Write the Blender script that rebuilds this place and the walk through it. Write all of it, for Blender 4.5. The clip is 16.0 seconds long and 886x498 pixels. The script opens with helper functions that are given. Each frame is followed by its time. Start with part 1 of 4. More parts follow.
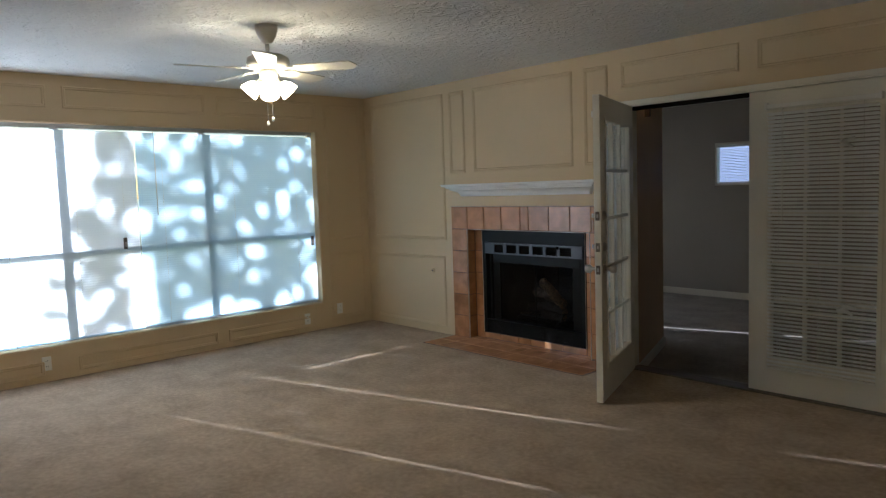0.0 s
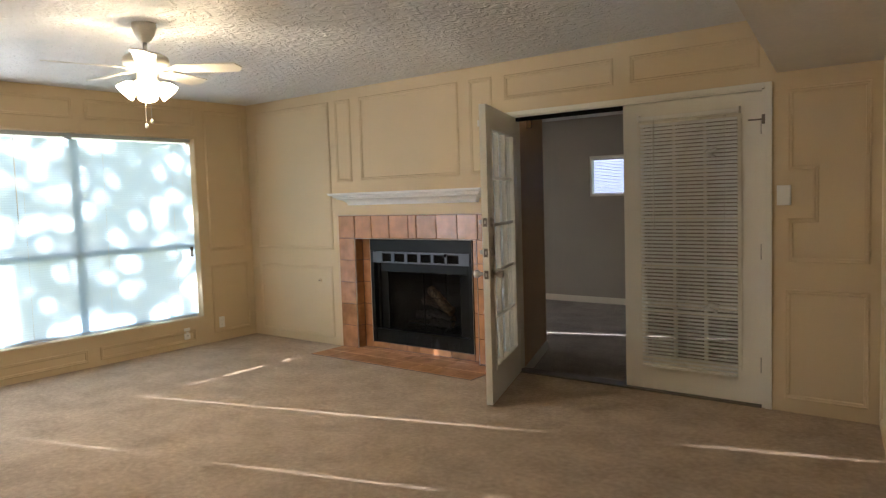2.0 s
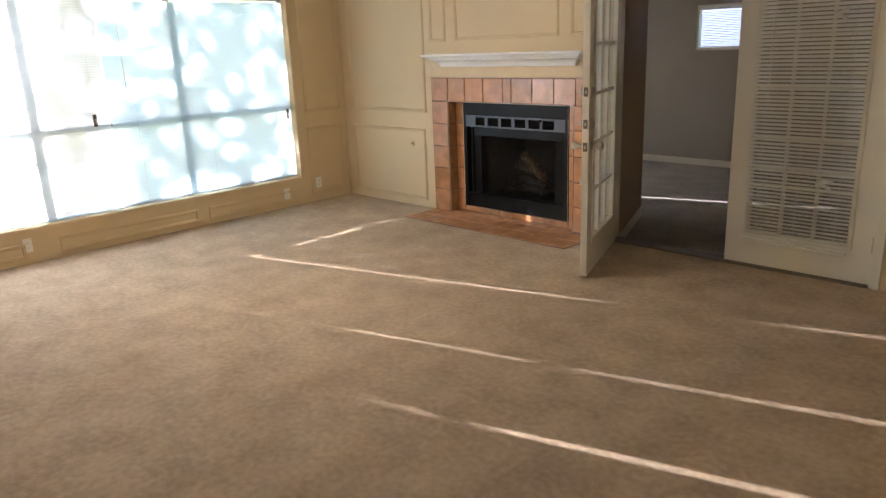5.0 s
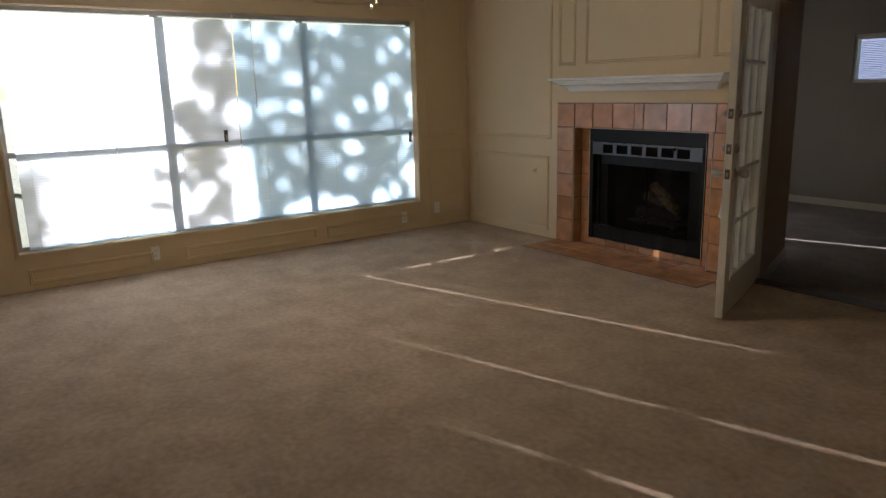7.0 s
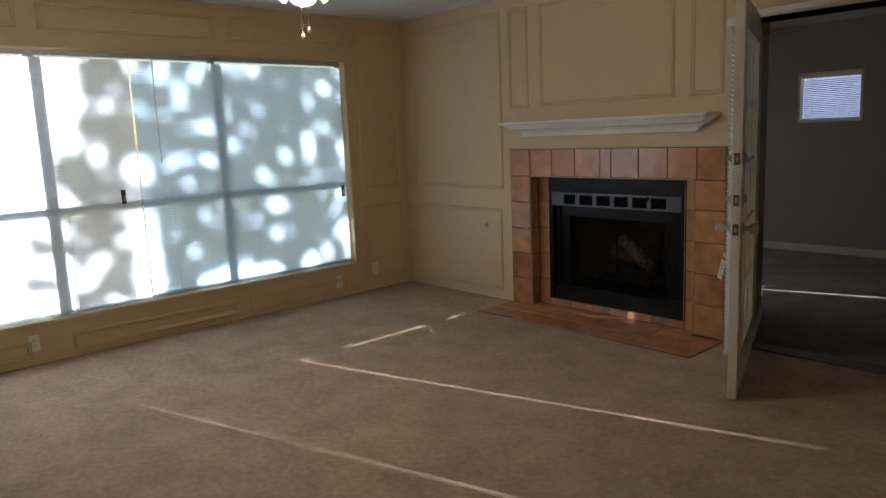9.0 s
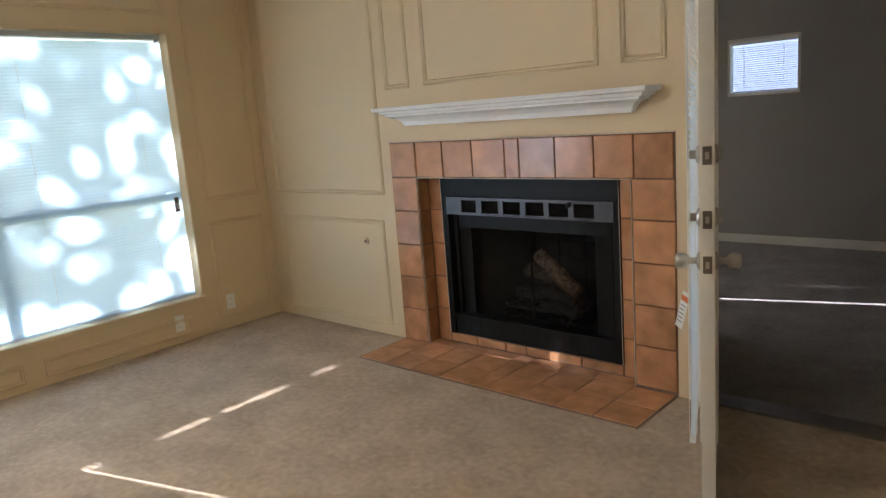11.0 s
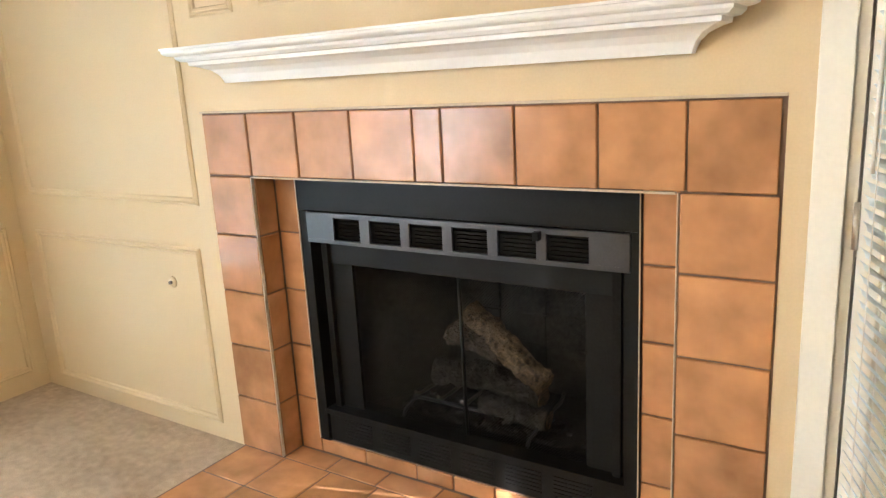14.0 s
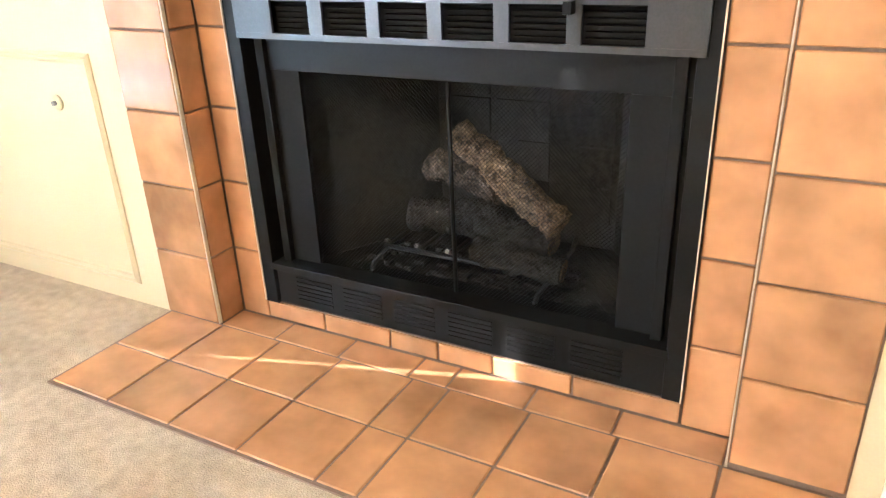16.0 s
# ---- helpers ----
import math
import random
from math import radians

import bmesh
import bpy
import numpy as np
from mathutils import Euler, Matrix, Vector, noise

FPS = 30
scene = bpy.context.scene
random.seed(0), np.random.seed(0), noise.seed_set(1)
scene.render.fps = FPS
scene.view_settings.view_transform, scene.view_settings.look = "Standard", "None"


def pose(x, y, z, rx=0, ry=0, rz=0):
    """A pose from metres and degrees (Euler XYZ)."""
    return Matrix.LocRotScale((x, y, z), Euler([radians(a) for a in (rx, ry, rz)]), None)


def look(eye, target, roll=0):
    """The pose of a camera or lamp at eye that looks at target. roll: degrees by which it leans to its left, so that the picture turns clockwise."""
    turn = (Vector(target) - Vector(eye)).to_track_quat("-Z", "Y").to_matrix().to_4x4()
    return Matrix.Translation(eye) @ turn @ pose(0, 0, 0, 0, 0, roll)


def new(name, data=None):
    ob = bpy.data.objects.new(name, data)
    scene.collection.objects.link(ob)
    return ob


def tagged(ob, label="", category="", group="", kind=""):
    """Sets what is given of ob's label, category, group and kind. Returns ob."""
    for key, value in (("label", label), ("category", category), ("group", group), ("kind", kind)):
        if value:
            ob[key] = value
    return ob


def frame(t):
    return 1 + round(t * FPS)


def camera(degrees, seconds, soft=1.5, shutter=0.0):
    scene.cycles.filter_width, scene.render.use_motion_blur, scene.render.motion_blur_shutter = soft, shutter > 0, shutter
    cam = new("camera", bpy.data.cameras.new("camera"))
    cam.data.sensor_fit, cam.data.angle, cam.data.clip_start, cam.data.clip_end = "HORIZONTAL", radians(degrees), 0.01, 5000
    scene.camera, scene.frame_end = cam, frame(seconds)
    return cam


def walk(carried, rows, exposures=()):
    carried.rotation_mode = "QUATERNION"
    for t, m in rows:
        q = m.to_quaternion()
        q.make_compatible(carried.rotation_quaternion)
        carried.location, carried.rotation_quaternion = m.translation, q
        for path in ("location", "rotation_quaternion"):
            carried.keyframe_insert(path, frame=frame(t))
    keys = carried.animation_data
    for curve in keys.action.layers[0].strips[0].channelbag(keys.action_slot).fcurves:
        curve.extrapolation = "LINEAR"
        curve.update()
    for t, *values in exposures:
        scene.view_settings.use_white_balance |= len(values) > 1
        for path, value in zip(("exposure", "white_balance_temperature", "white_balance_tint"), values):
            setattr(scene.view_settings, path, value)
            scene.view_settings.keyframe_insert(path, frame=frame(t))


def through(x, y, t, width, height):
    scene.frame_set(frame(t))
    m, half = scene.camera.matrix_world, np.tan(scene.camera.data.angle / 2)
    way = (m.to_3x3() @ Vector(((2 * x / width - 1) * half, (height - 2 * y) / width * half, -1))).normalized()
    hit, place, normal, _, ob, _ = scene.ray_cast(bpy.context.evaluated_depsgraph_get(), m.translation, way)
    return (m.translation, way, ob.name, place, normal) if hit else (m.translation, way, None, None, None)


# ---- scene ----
cam = camera(63.5, 16.0, soft=1.3)
PATH = [
    (0, (0.195, 0.203, 1.47), (-1.283, 1.539, 1.3), -1.9),
    (0.5, (0.186, 0.13, 1.413), (-1.246, 1.52, 1.271), -1.8),
    (1, (0.173, 0.121, 1.423), (-1.222, 1.548, 1.286), -1.8),
    (1.5, (0.172, 0.137, 1.433), (-1.143, 1.638, 1.296), -1.9),
    (2, (0.165, 0.16, 1.424), (-1.076, 1.722, 1.282), -1.8),
    (2.5, (0.15, 0.175, 1.473), (-1.04, 1.78, 1.381), -1.4),
    (3, (0.153, 0.188, 1.472), (-1.011, 1.815, 1.439), -0.9),
    (3.5, (0.146, 0.182, 1.458), (-0.984, 1.832, 1.449), -0.4),
    (4, (0.129, 0.177, 1.506), (-1.05, 1.784, 1.338), -1.1),
    (4.5, (0.131, 0.168, 1.506), (-1.153, 1.67, 1.195), -2.0),
    (5, (0.103, 0.125, 1.58), (-1.274, 1.467, 1.032), -2.3),
    (5.2, (0.056, 0.113, 1.572), (-1.36, 1.366, 0.92), -3.1),
    (7.3, (-0.144, 0.365, 1.431), (-1.77, 1.476, 1.082), -0.7),
    (7.5, (-0.228, 0.433, 1.429), (-1.857, 1.561, 1.158), -0.7),
    (8, (-0.387, 0.548, 1.438), (-2.03, 1.665, 1.209), -1.2),
    (8.5, (-0.668, 0.604, 1.444), (-2.273, 1.755, 1.131), -1.8),
    (9, (-0.884, 0.637, 1.442), (-2.368, 1.939, 1.121), -2.4),
    (9.2, (-0.977, 0.706, 1.45), (-2.427, 2.048, 1.138), -2.6),
    (11.3, (-1.838, 2.008, 1.451), (-3.152, 3.461, 1.049), -4.3),
    (11.5, (-1.951, 2.108, 1.447), (-3.255, 3.563, 1.02), -4.1),
    (12, (-2.158, 2.351, 1.398), (-3.358, 3.892, 0.967), -3.4),
    (12.5, (-2.343, 2.641, 1.417), (-3.488, 4.217, 0.963), -4.3),
    (13, (-2.522, 2.885, 1.389), (-3.643, 4.481, 0.946), -3.8),
    (13.5, (-2.734, 3.05, 1.379), (-3.787, 4.691, 0.935), -2.6),
    (14, (-2.88, 3.294, 1.359), (-3.942, 4.924, 0.895), -3.2),
    (14.5, (-3.02, 3.485, 1.315), (-4.092, 5.093, 0.799), -3.0),
    (15, (-3.171, 3.575, 1.204), (-4.18, 5.187, 0.584), -2.0),
    (15.5, (-3.235, 3.636, 1.109), (-4.172, 5.24, 0.367), -2.0),
    (16, (-3.248, 3.681, 1.066), (-4.136, 5.275, 0.248), -2.3),
]
LIGHT = [(0, 2.46, 5270, 9), (1.0, 2.61, 5420, 10), (1.5, 2.99, 5720, 12), (2.5, 3.55, 6070, 14), (3.5, 3.7, 6170, 14), (5, 3.55, 6020, 15), (7.3, 2.05, 5950, 16), (8.2, 1.85, 6050, 16), (9.2, 2.25, 5900, 14), (11.3, 3.4, 5600, 13), (12.5, 4.0, 5750, 13), (14, 4.46, 6000, 12), (14.5, 4.41, 5900, 12), (15, 4.87, 5750, 11), (15.5, 5.12, 5650, 11), (16, 5.37, 5550, 11)]
walk(cam, [(t, look(eye, target, roll)) for t, eye, target, roll in PATH], LIGHT)

# ---------- world, sun, exposure ----------
world = bpy.data.worlds.new("world")
scene.world = world
world.use_nodes = True
wn = world.node_tree
sky = wn.nodes.new("ShaderNodeTexSky")
sky.sky_type, sky.sun_disc = "NISHITA", False
SUN_TO = Vector((-0.932, -0.293, 0.2145)).normalized()
sky.sun_elevation = math.asin(SUN_TO.z)
sky.sun_rotation = math.atan2(SUN_TO.x, SUN_TO.y)
wn.links.new(sky.outputs[0], wn.nodes["Background"].inputs[0])
wn.nodes["Background"].inputs[1].default_value = 0.030
sun = new("sun", bpy.data.lights.new("sun", "SUN"))
sun.data.energy, sun.data.angle, sun.data.color = 5.0, radians(0.5), (1.0, 0.95, 0.88)
sun.matrix_world = look(SUN_TO * 40, (0, 0, 0))


# ---------- materials ----------
def material(name, base, rough=0.6, metal=0.0, spread=0.12, scale=6.0, fine=80.0, bump=0.1, depth=0.003, spec=0.5, island=0.0):
    """Two scales of noise tint the base and lift the surface."""
    m = bpy.data.materials.new(name)
    m.use_nodes = True
    nt = m.node_tree
    b = nt.nodes["Principled BSDF"]
    b.inputs["Roughness"].default_value, b.inputs["Metallic"].default_value = rough, metal
    b.inputs["Specular IOR Level"].default_value = spec
    tc = nt.nodes.new("ShaderNodeTexCoord")
    big, small = nt.nodes.new("ShaderNodeTexNoise"), nt.nodes.new("ShaderNodeTexNoise")
    big.inputs["Scale"].default_value, small.inputs["Scale"].default_value = scale, fine
    big.inputs["Detail"].default_value, small.inputs["Detail"].default_value = 4, 3
    add = nt.nodes.new("ShaderNodeMath")
    add.operation = "ADD"
    place = tc.outputs["Object"]
    if island:
        info = nt.nodes.new("ShaderNodeObjectInfo")
        shift = nt.nodes.new("ShaderNodeVectorMath")
        shift.operation = "MULTIPLY_ADD"
        shift.inputs[1].default_value = (37, 23, 51)
        nt.links.new(info.outputs["Random"], shift.inputs[0])
        nt.links.new(place, shift.inputs[2])
        place = shift.outputs[0]
    for n in (big, small):
        nt.links.new(place, n.inputs["Vector"])
    nt.links.new(big.outputs[0], add.inputs[0])
    nt.links.new(small.outputs[0], add.inputs[1])
    last = add.outputs[0]
    if island:
        mul = nt.nodes.new("ShaderNodeMath")
        mul.operation = "MULTIPLY_ADD"
        nt.links.new(info.outputs["Random"], mul.inputs[0])
        mul.inputs[1].default_value = island
        nt.links.new(last, mul.inputs[2])
        last = mul.outputs[0]
    ramp = nt.nodes.new("ShaderNodeMapRange")
    ramp.inputs["From Min"].default_value, ramp.inputs["From Max"].default_value = 0.6, 1.4 + island
    ramp.inputs["To Min"].default_value, ramp.inputs["To Max"].default_value = 1 - spread, 1 + spread
    nt.links.new(last, ramp.inputs["Value"])
    mix = nt.nodes.new("ShaderNodeVectorMath")
    mix.operation = "SCALE"
    mix.inputs[0].default_value = base
    nt.links.new(ramp.outputs[0], mix.inputs["Scale"])
    nt.links.new(mix.outputs[0], b.inputs["Base Color"])
    if bump:
        bp = nt.nodes.new("ShaderNodeBump")
        bp.inputs["Strength"].default_value, bp.inputs["Distance"].default_value = bump, depth
        nt.links.new(small.outputs[0], bp.inputs["Height"])
        nt.links.new(bp.outputs[0], b.inputs["Normal"])
    return m


def rough_plaster(name, base):
    """Knockdown ceiling texture: broad blobs with a fine grain."""
    m = material(name, base, 0.9, 0, 0.06, 2.0, 60, 0.0)
    nt = m.node_tree
    tc = nt.nodes.new("ShaderNodeTexCoord")
    n = nt.nodes.new("ShaderNodeTexNoise")
    n.inputs["Scale"].default_value, n.inputs["Detail"].default_value, n.inputs["Distortion"].default_value = 14, 5, 1.2
    r = nt.nodes.new("ShaderNodeMapRange")
    r.interpolation_type = "SMOOTHSTEP"
    r.inputs["From Min"].default_value, r.inputs["From Max"].default_value = 0.40, 0.66
    bp = nt.nodes.new("ShaderNodeBump")
    bp.inputs["Strength"].default_value, bp.inputs["Distance"].default_value = 1.0, 0.0075
    nt.links.new(tc.outputs["Object"], n.inputs["Vector"])
    nt.links.new(n.outputs[0], r.inputs["Value"])
    nt.links.new(r.outputs[0], bp.inputs["Height"])
    nt.links.new(bp.outputs[0], nt.nodes["Principled BSDF"].inputs["Normal"])
    return m


def carpet_material(name, base):
    """Cut pile: fine tufts, with soft broad tracks."""
    m = material(name, base, 0.95, 0, 0.26, 4.0, 30, 0.0, 0.0, 0.05)
    nt = m.node_tree
    b = nt.nodes["Principled BSDF"]
    tint = b.inputs["Base Color"].links[0].from_socket
    tc, n, v = (nt.nodes.new(k) for k in ("ShaderNodeTexCoord", "ShaderNodeTexNoise", "ShaderNodeTexVoronoi"))
    n.inputs["Scale"].default_value, n.inputs["Detail"].default_value = 320, 4
    v.inputs["Scale"].default_value = 260
    for k in (n, v):
        nt.links.new(tc.outputs["Object"], k.inputs["Vector"])
    r = nt.nodes.new("ShaderNodeMapRange")
    r.inputs["From Min"].default_value, r.inputs["From Max"].default_value = 0.3, 0.7
    r.inputs["To Min"].default_value, r.inputs["To Max"].default_value = 0.70, 1.24
    nt.links.new(n.outputs[0], r.inputs["Value"])
    sc = nt.nodes.new("ShaderNodeVectorMath")
    sc.operation = "SCALE"
    nt.links.new(tint, sc.inputs[0]), nt.links.new(r.outputs[0], sc.inputs["Scale"])
    nt.links.new(sc.outputs[0], b.inputs["Base Color"])
    add = nt.nodes.new("ShaderNodeMath")
    add.operation = "SUBTRACT"
    nt.links.new(n.outputs[0], add.inputs[0]), nt.links.new(v.outputs["Distance"], add.inputs[1])
    bp = nt.nodes.new("ShaderNodeBump")
    bp.inputs["Strength"].default_value, bp.inputs["Distance"].default_value = 0.5, 0.004
    nt.links.new(add.outputs[0], bp.inputs["Height"]), nt.links.new(bp.outputs[0], b.inputs["Normal"])
    return m


def slat_material(name, colour, through, shine=(0.80, 0.88, 0.92)):
    m = bpy.data.materials.new(name)
    m.use_nodes = True
    nt = m.node_tree
    out = nt.nodes["Material Output"]
    b = nt.nodes["Principled BSDF"]
    b.inputs["Base Color"].default_value, b.inputs["Roughness"].default_value = (*colour, 1), 0.4
    t = nt.nodes.new("ShaderNodeBsdfTranslucent")
    t.inputs[0].default_value = (*shine, 1)
    mix = nt.nodes.new("ShaderNodeMixShader")
    mix.inputs[0].default_value = through
    nt.links.new(b.outputs[0], mix.inputs[1])
    nt.links.new(t.outputs[0], mix.inputs[2])
    nt.links.new(mix.outputs[0], out.inputs[0])
    return m


def glass_material(name):
    m = bpy.data.materials.new(name)
    m.use_nodes = True
    nt = m.node_tree
    out = nt.nodes["Material Output"]
    tr, gl = nt.nodes.new("ShaderNodeBsdfTransparent"), nt.nodes.new("ShaderNodeBsdfGlossy")
    gl.inputs["Roughness"].default_value = 0.02
    lw, pw = nt.nodes.new("ShaderNodeLayerWeight"), nt.nodes.new("ShaderNodeMath")
    pw.operation, pw.inputs[1].default_value = "POWER", 5.0
    sc = nt.nodes.new("ShaderNodeMath")
    sc.operation, sc.inputs[1].default_value, sc.inputs[2].default_value = "MULTIPLY_ADD", 0.9, 0.03
    mix = nt.nodes.new("ShaderNodeMixShader")
    nt.links.new(lw.outputs["Facing"], pw.inputs[0])
    nt.links.new(pw.outputs[0], sc.inputs[0])
    nt.links.new(sc.outputs[0], mix.inputs[0])
    nt.links.new(tr.outputs[0], mix.inputs[1])
    nt.links.new(gl.outputs[0], mix.inputs[2])
    nt.links.new(mix.outputs[0], out.inputs[0])
    return m


def glow_material(name, colour, power):
    m = bpy.data.materials.new(name)
    m.use_nodes = True
    b = m.node_tree.nodes["Principled BSDF"]
    b.inputs["Base Color"].default_value = (0.9, 0.88, 0.82, 1)
    b.inputs["Emission Color"].default_value, b.inputs["Emission Strength"].default_value = (*colour, 1), power
    return m


M_WALL = material("tan_paint", (0.665, 0.515, 0.31), 0.62, 0, 0.05, 1.5, 160, 0.06, 0.001)
M_SOFFIT = material("soffit_paint", (0.66, 0.60, 0.51), 0.8, 0, 0.06, 3, 40, 0.35, 0.004)
M_CAULK = material("pale_caulk", (0.60, 0.48, 0.35), 0.6, 0, 0.15, 12, 90, 0.1, 0.001)
M_PANEL = material("brown_panelling", (0.58, 0.40, 0.235), 0.6, 0, 0.12, 2, 60, 0.1, 0.002)
M_GREY = material("grey_paint", (0.37, 0.335, 0.29), 0.7, 0, 0.05, 1.5, 160, 0.06, 0.001)
M_CEIL = rough_plaster("textured_ceiling", (0.72, 0.70, 0.66))
M_CARPET = carpet_material("beige_carpet", (0.475, 0.365, 0.26))
M_CARPET2 = carpet_material("grey_carpet", (0.42, 0.385, 0.36))
M_DOOR = material("cream_gloss_paint", (0.80, 0.76, 0.66), 0.35, 0, 0.04, 3, 90, 0.05, 0.001)
M_MANTEL = material("white_gloss_paint", (0.85, 0.84, 0.81), 0.4, 0, 0.03, 4, 90, 0.05, 0.001)
M_TILE = material("terracotta_tile", (0.475, 0.23, 0.102), 0.22, 0, 0.40, 4.5, 9, 0.02, 0.0012, 0.5, 0.35)
M_GROUT = material("brown_grout", (0.20, 0.125, 0.085), 0.9, 0, 0.2, 12, 200, 0.3, 0.002)
M_METAL = material("black_metal", (0.0105, 0.010, 0.0095), 0.36, 0.0, 0.2, 5, 150, 0.04, 0.0006, 0.13)
M_INNER = material("matt_black_metal", (0.012, 0.011, 0.010), 0.6, 0.0, 0.25, 6, 120, 0.05, 0.0006, 0.08)
M_ASH = material("ashen_log", (0.13, 0.10, 0.075), 0.95, 0, 1.1, 30, 90, 1.0, 0.03)
M_STEEL = material("gunmetal_strip", (0.07, 0.07, 0.072), 0.30, 0.6, 0.15, 5, 200, 0.03, 0.0005)
M_SOOT = material("sooty_firebrick", (0.055, 0.049, 0.044), 0.95, 0, 0.6, 7, 60, 0.5, 0.006)
M_LOG = material("ceramic_log", (0.25, 0.17, 0.105), 0.9, 0, 1.3, 34, 110, 1.0, 0.03)
M_CHAR = material("charred_log", (0.034, 0.028, 0.024), 0.95, 0, 0.9, 20, 70, 1.0, 0.02)
M_NICKEL = material("brushed_nickel", (0.55, 0.51, 0.45), 0.3, 1.0, 0.06, 20, 300, 0.03, 0.0004)
M_BRONZE = material("dull_bronze", (0.22, 0.19, 0.16), 0.45, 0.9, 0.2, 30, 300, 0.05, 0.0005)
M_PLASTIC = material("ivory_plastic", (0.82, 0.80, 0.74), 0.4, 0, 0.02, 9, 90, 0.0)
M_ALU = material("aluminium_frame", (0.50, 0.51, 0.52), 0.45, 0.5, 0.08, 9, 90, 0.03, 0.0006)
M_SLAT = slat_material("blue_white_slat", (0.80, 0.85, 0.86), 0.72, (0.66, 0.85, 1.0))
M_SLAT_N = slat_material("white_vinyl_slat", (0.84, 0.84, 0.82), 0.72, (0.80, 0.86, 0.93))
M_SLAT_B = slat_material("dense_white_slat", (0.84, 0.83, 0.80), 0.07, (0.95, 0.86, 0.72))
M_SLAT_D = slat_material("white_slat", (0.86, 0.84, 0.79), 0.22)
M_SLAT_O = slat_material("thin_white_slat", (0.86, 0.85, 0.81), 0.8)
M_GLASS = glass_material("window_glass")
M_SHADE = glow_material("lit_glass_shade", (1.0, 0.80, 0.50), 8.5)
M_BULB = glow_material("warm_bulb", (1.0, 0.6, 0.25), 3.0)
M_BLADE = material("white_fan_blade", (0.75, 0.70, 0.58), 0.45, 0, 0.05, 5, 90, 0.04, 0.001)
M_FANB = material("antique_white_metal", (0.58, 0.55, 0.48), 0.4, 0.1, 0.06, 9, 90, 0.03, 0.0006)
M_LEAF = material("leaf_green", (0.06, 0.10, 0.03), 0.6, 0, 0.3, 3, 20, 0.0, 0.01, 0.3)
M_BARK = material("bark", (0.12, 0.09, 0.065), 0.9, 0, 0.4, 5, 30, 0.8, 0.02)
M_GRASS = material("lawn", (0.09, 0.12, 0.04), 0.9, 0, 0.4, 0.8, 12, 0.6, 0.03)
M_BRICK = material("outer_wall", (0.32, 0.22, 0.17), 0.9, 0, 0.2, 3, 30, 0.4, 0.01)
M_RED = material("orange_print", (0.75, 0.20, 0.06), 0.5, 0, 0.05, 9, 90, 0)
M_INK = material("grey_print", (0.35, 0.34, 0.33), 0.5, 0, 0.05, 9, 90, 0)
# near-black that stands in for shade in vents, outlet slots and door gap
M_DARK = material("gap_shade_black", (0.012, 0.011, 0.010), 0.95, 0, 0.2, 9, 90, 0, 0, 0.05)


# ---------- mesh helpers ----------
def box(bm, a, b, bevel=0.0):
    x0, y0, z0 = (min(p, q) for p, q in zip(a, b))
    x1, y1, z1 = (max(p, q) for p, q in zip(a, b))
    m = Matrix.Translation(((x0 + x1) / 2, (y0 + y1) / 2, (z0 + z1) / 2)) @ Matrix.Diagonal((x1 - x0, y1 - y0, z1 - z0, 1))
    r = bmesh.ops.create_cube(bm, size=1, matrix=m)
    if bevel:
        es = {e for v in r["verts"] for e in v.link_edges}
        bmesh.ops.bevel(bm, geom=list(es), offset=bevel, segments=2, affect="EDGES", profile=0.6)


def block(a, b, bevel=0.0):
    bm = bmesh.new()
    box(bm, a, b, bevel)
    return bm


def prism(points, lo, hi, axis="z"):
    """A closed outline in a plane, pulled along an axis."""
    bm = bmesh.new()
    put = {"z": lambda p, h: (p[0], p[1], h), "y": lambda p, h: (p[0], h, p[1]), "x": lambda p, h: (h, p[0], p[1])}[axis]
    low, top = [bm.verts.new(put(p, lo)) for p in points], [bm.verts.new(put(p, hi)) for p in points]
    bm.faces.new(low), bm.faces.new(top[::-1])
    for i in range(len(points)):
        j = (i + 1) % len(points)
        bm.faces.new((low[i], top[i], top[j], low[j]))
    bmesh.ops.recalc_face_normals(bm, faces=bm.faces)
    return bm


def lathe(profile, segments=24, m=Matrix()):
    """Rings of (radius, height) turned about z."""
    bm = bmesh.new()
    rings = []
    for r, z in profile:
        rings.append([bm.verts.new(m @ Vector((r * math.cos(6.28319 * i / segments), r * math.sin(6.28319 * i / segments), z))) for i in range(segments)])
    for a, b in zip(rings, rings[1:]):
        for i in range(segments):
            j = (i + 1) % segments
            bm.faces.new((a[i], a[j], b[j], b[i]))
    bm.faces.new(rings[0][::-1]), bm.faces.new(rings[-1])
    for f in bm.faces:
        f.smooth = len(f.verts) == 4
    bmesh.ops.recalc_face_normals(bm, faces=bm.faces)
    return bm


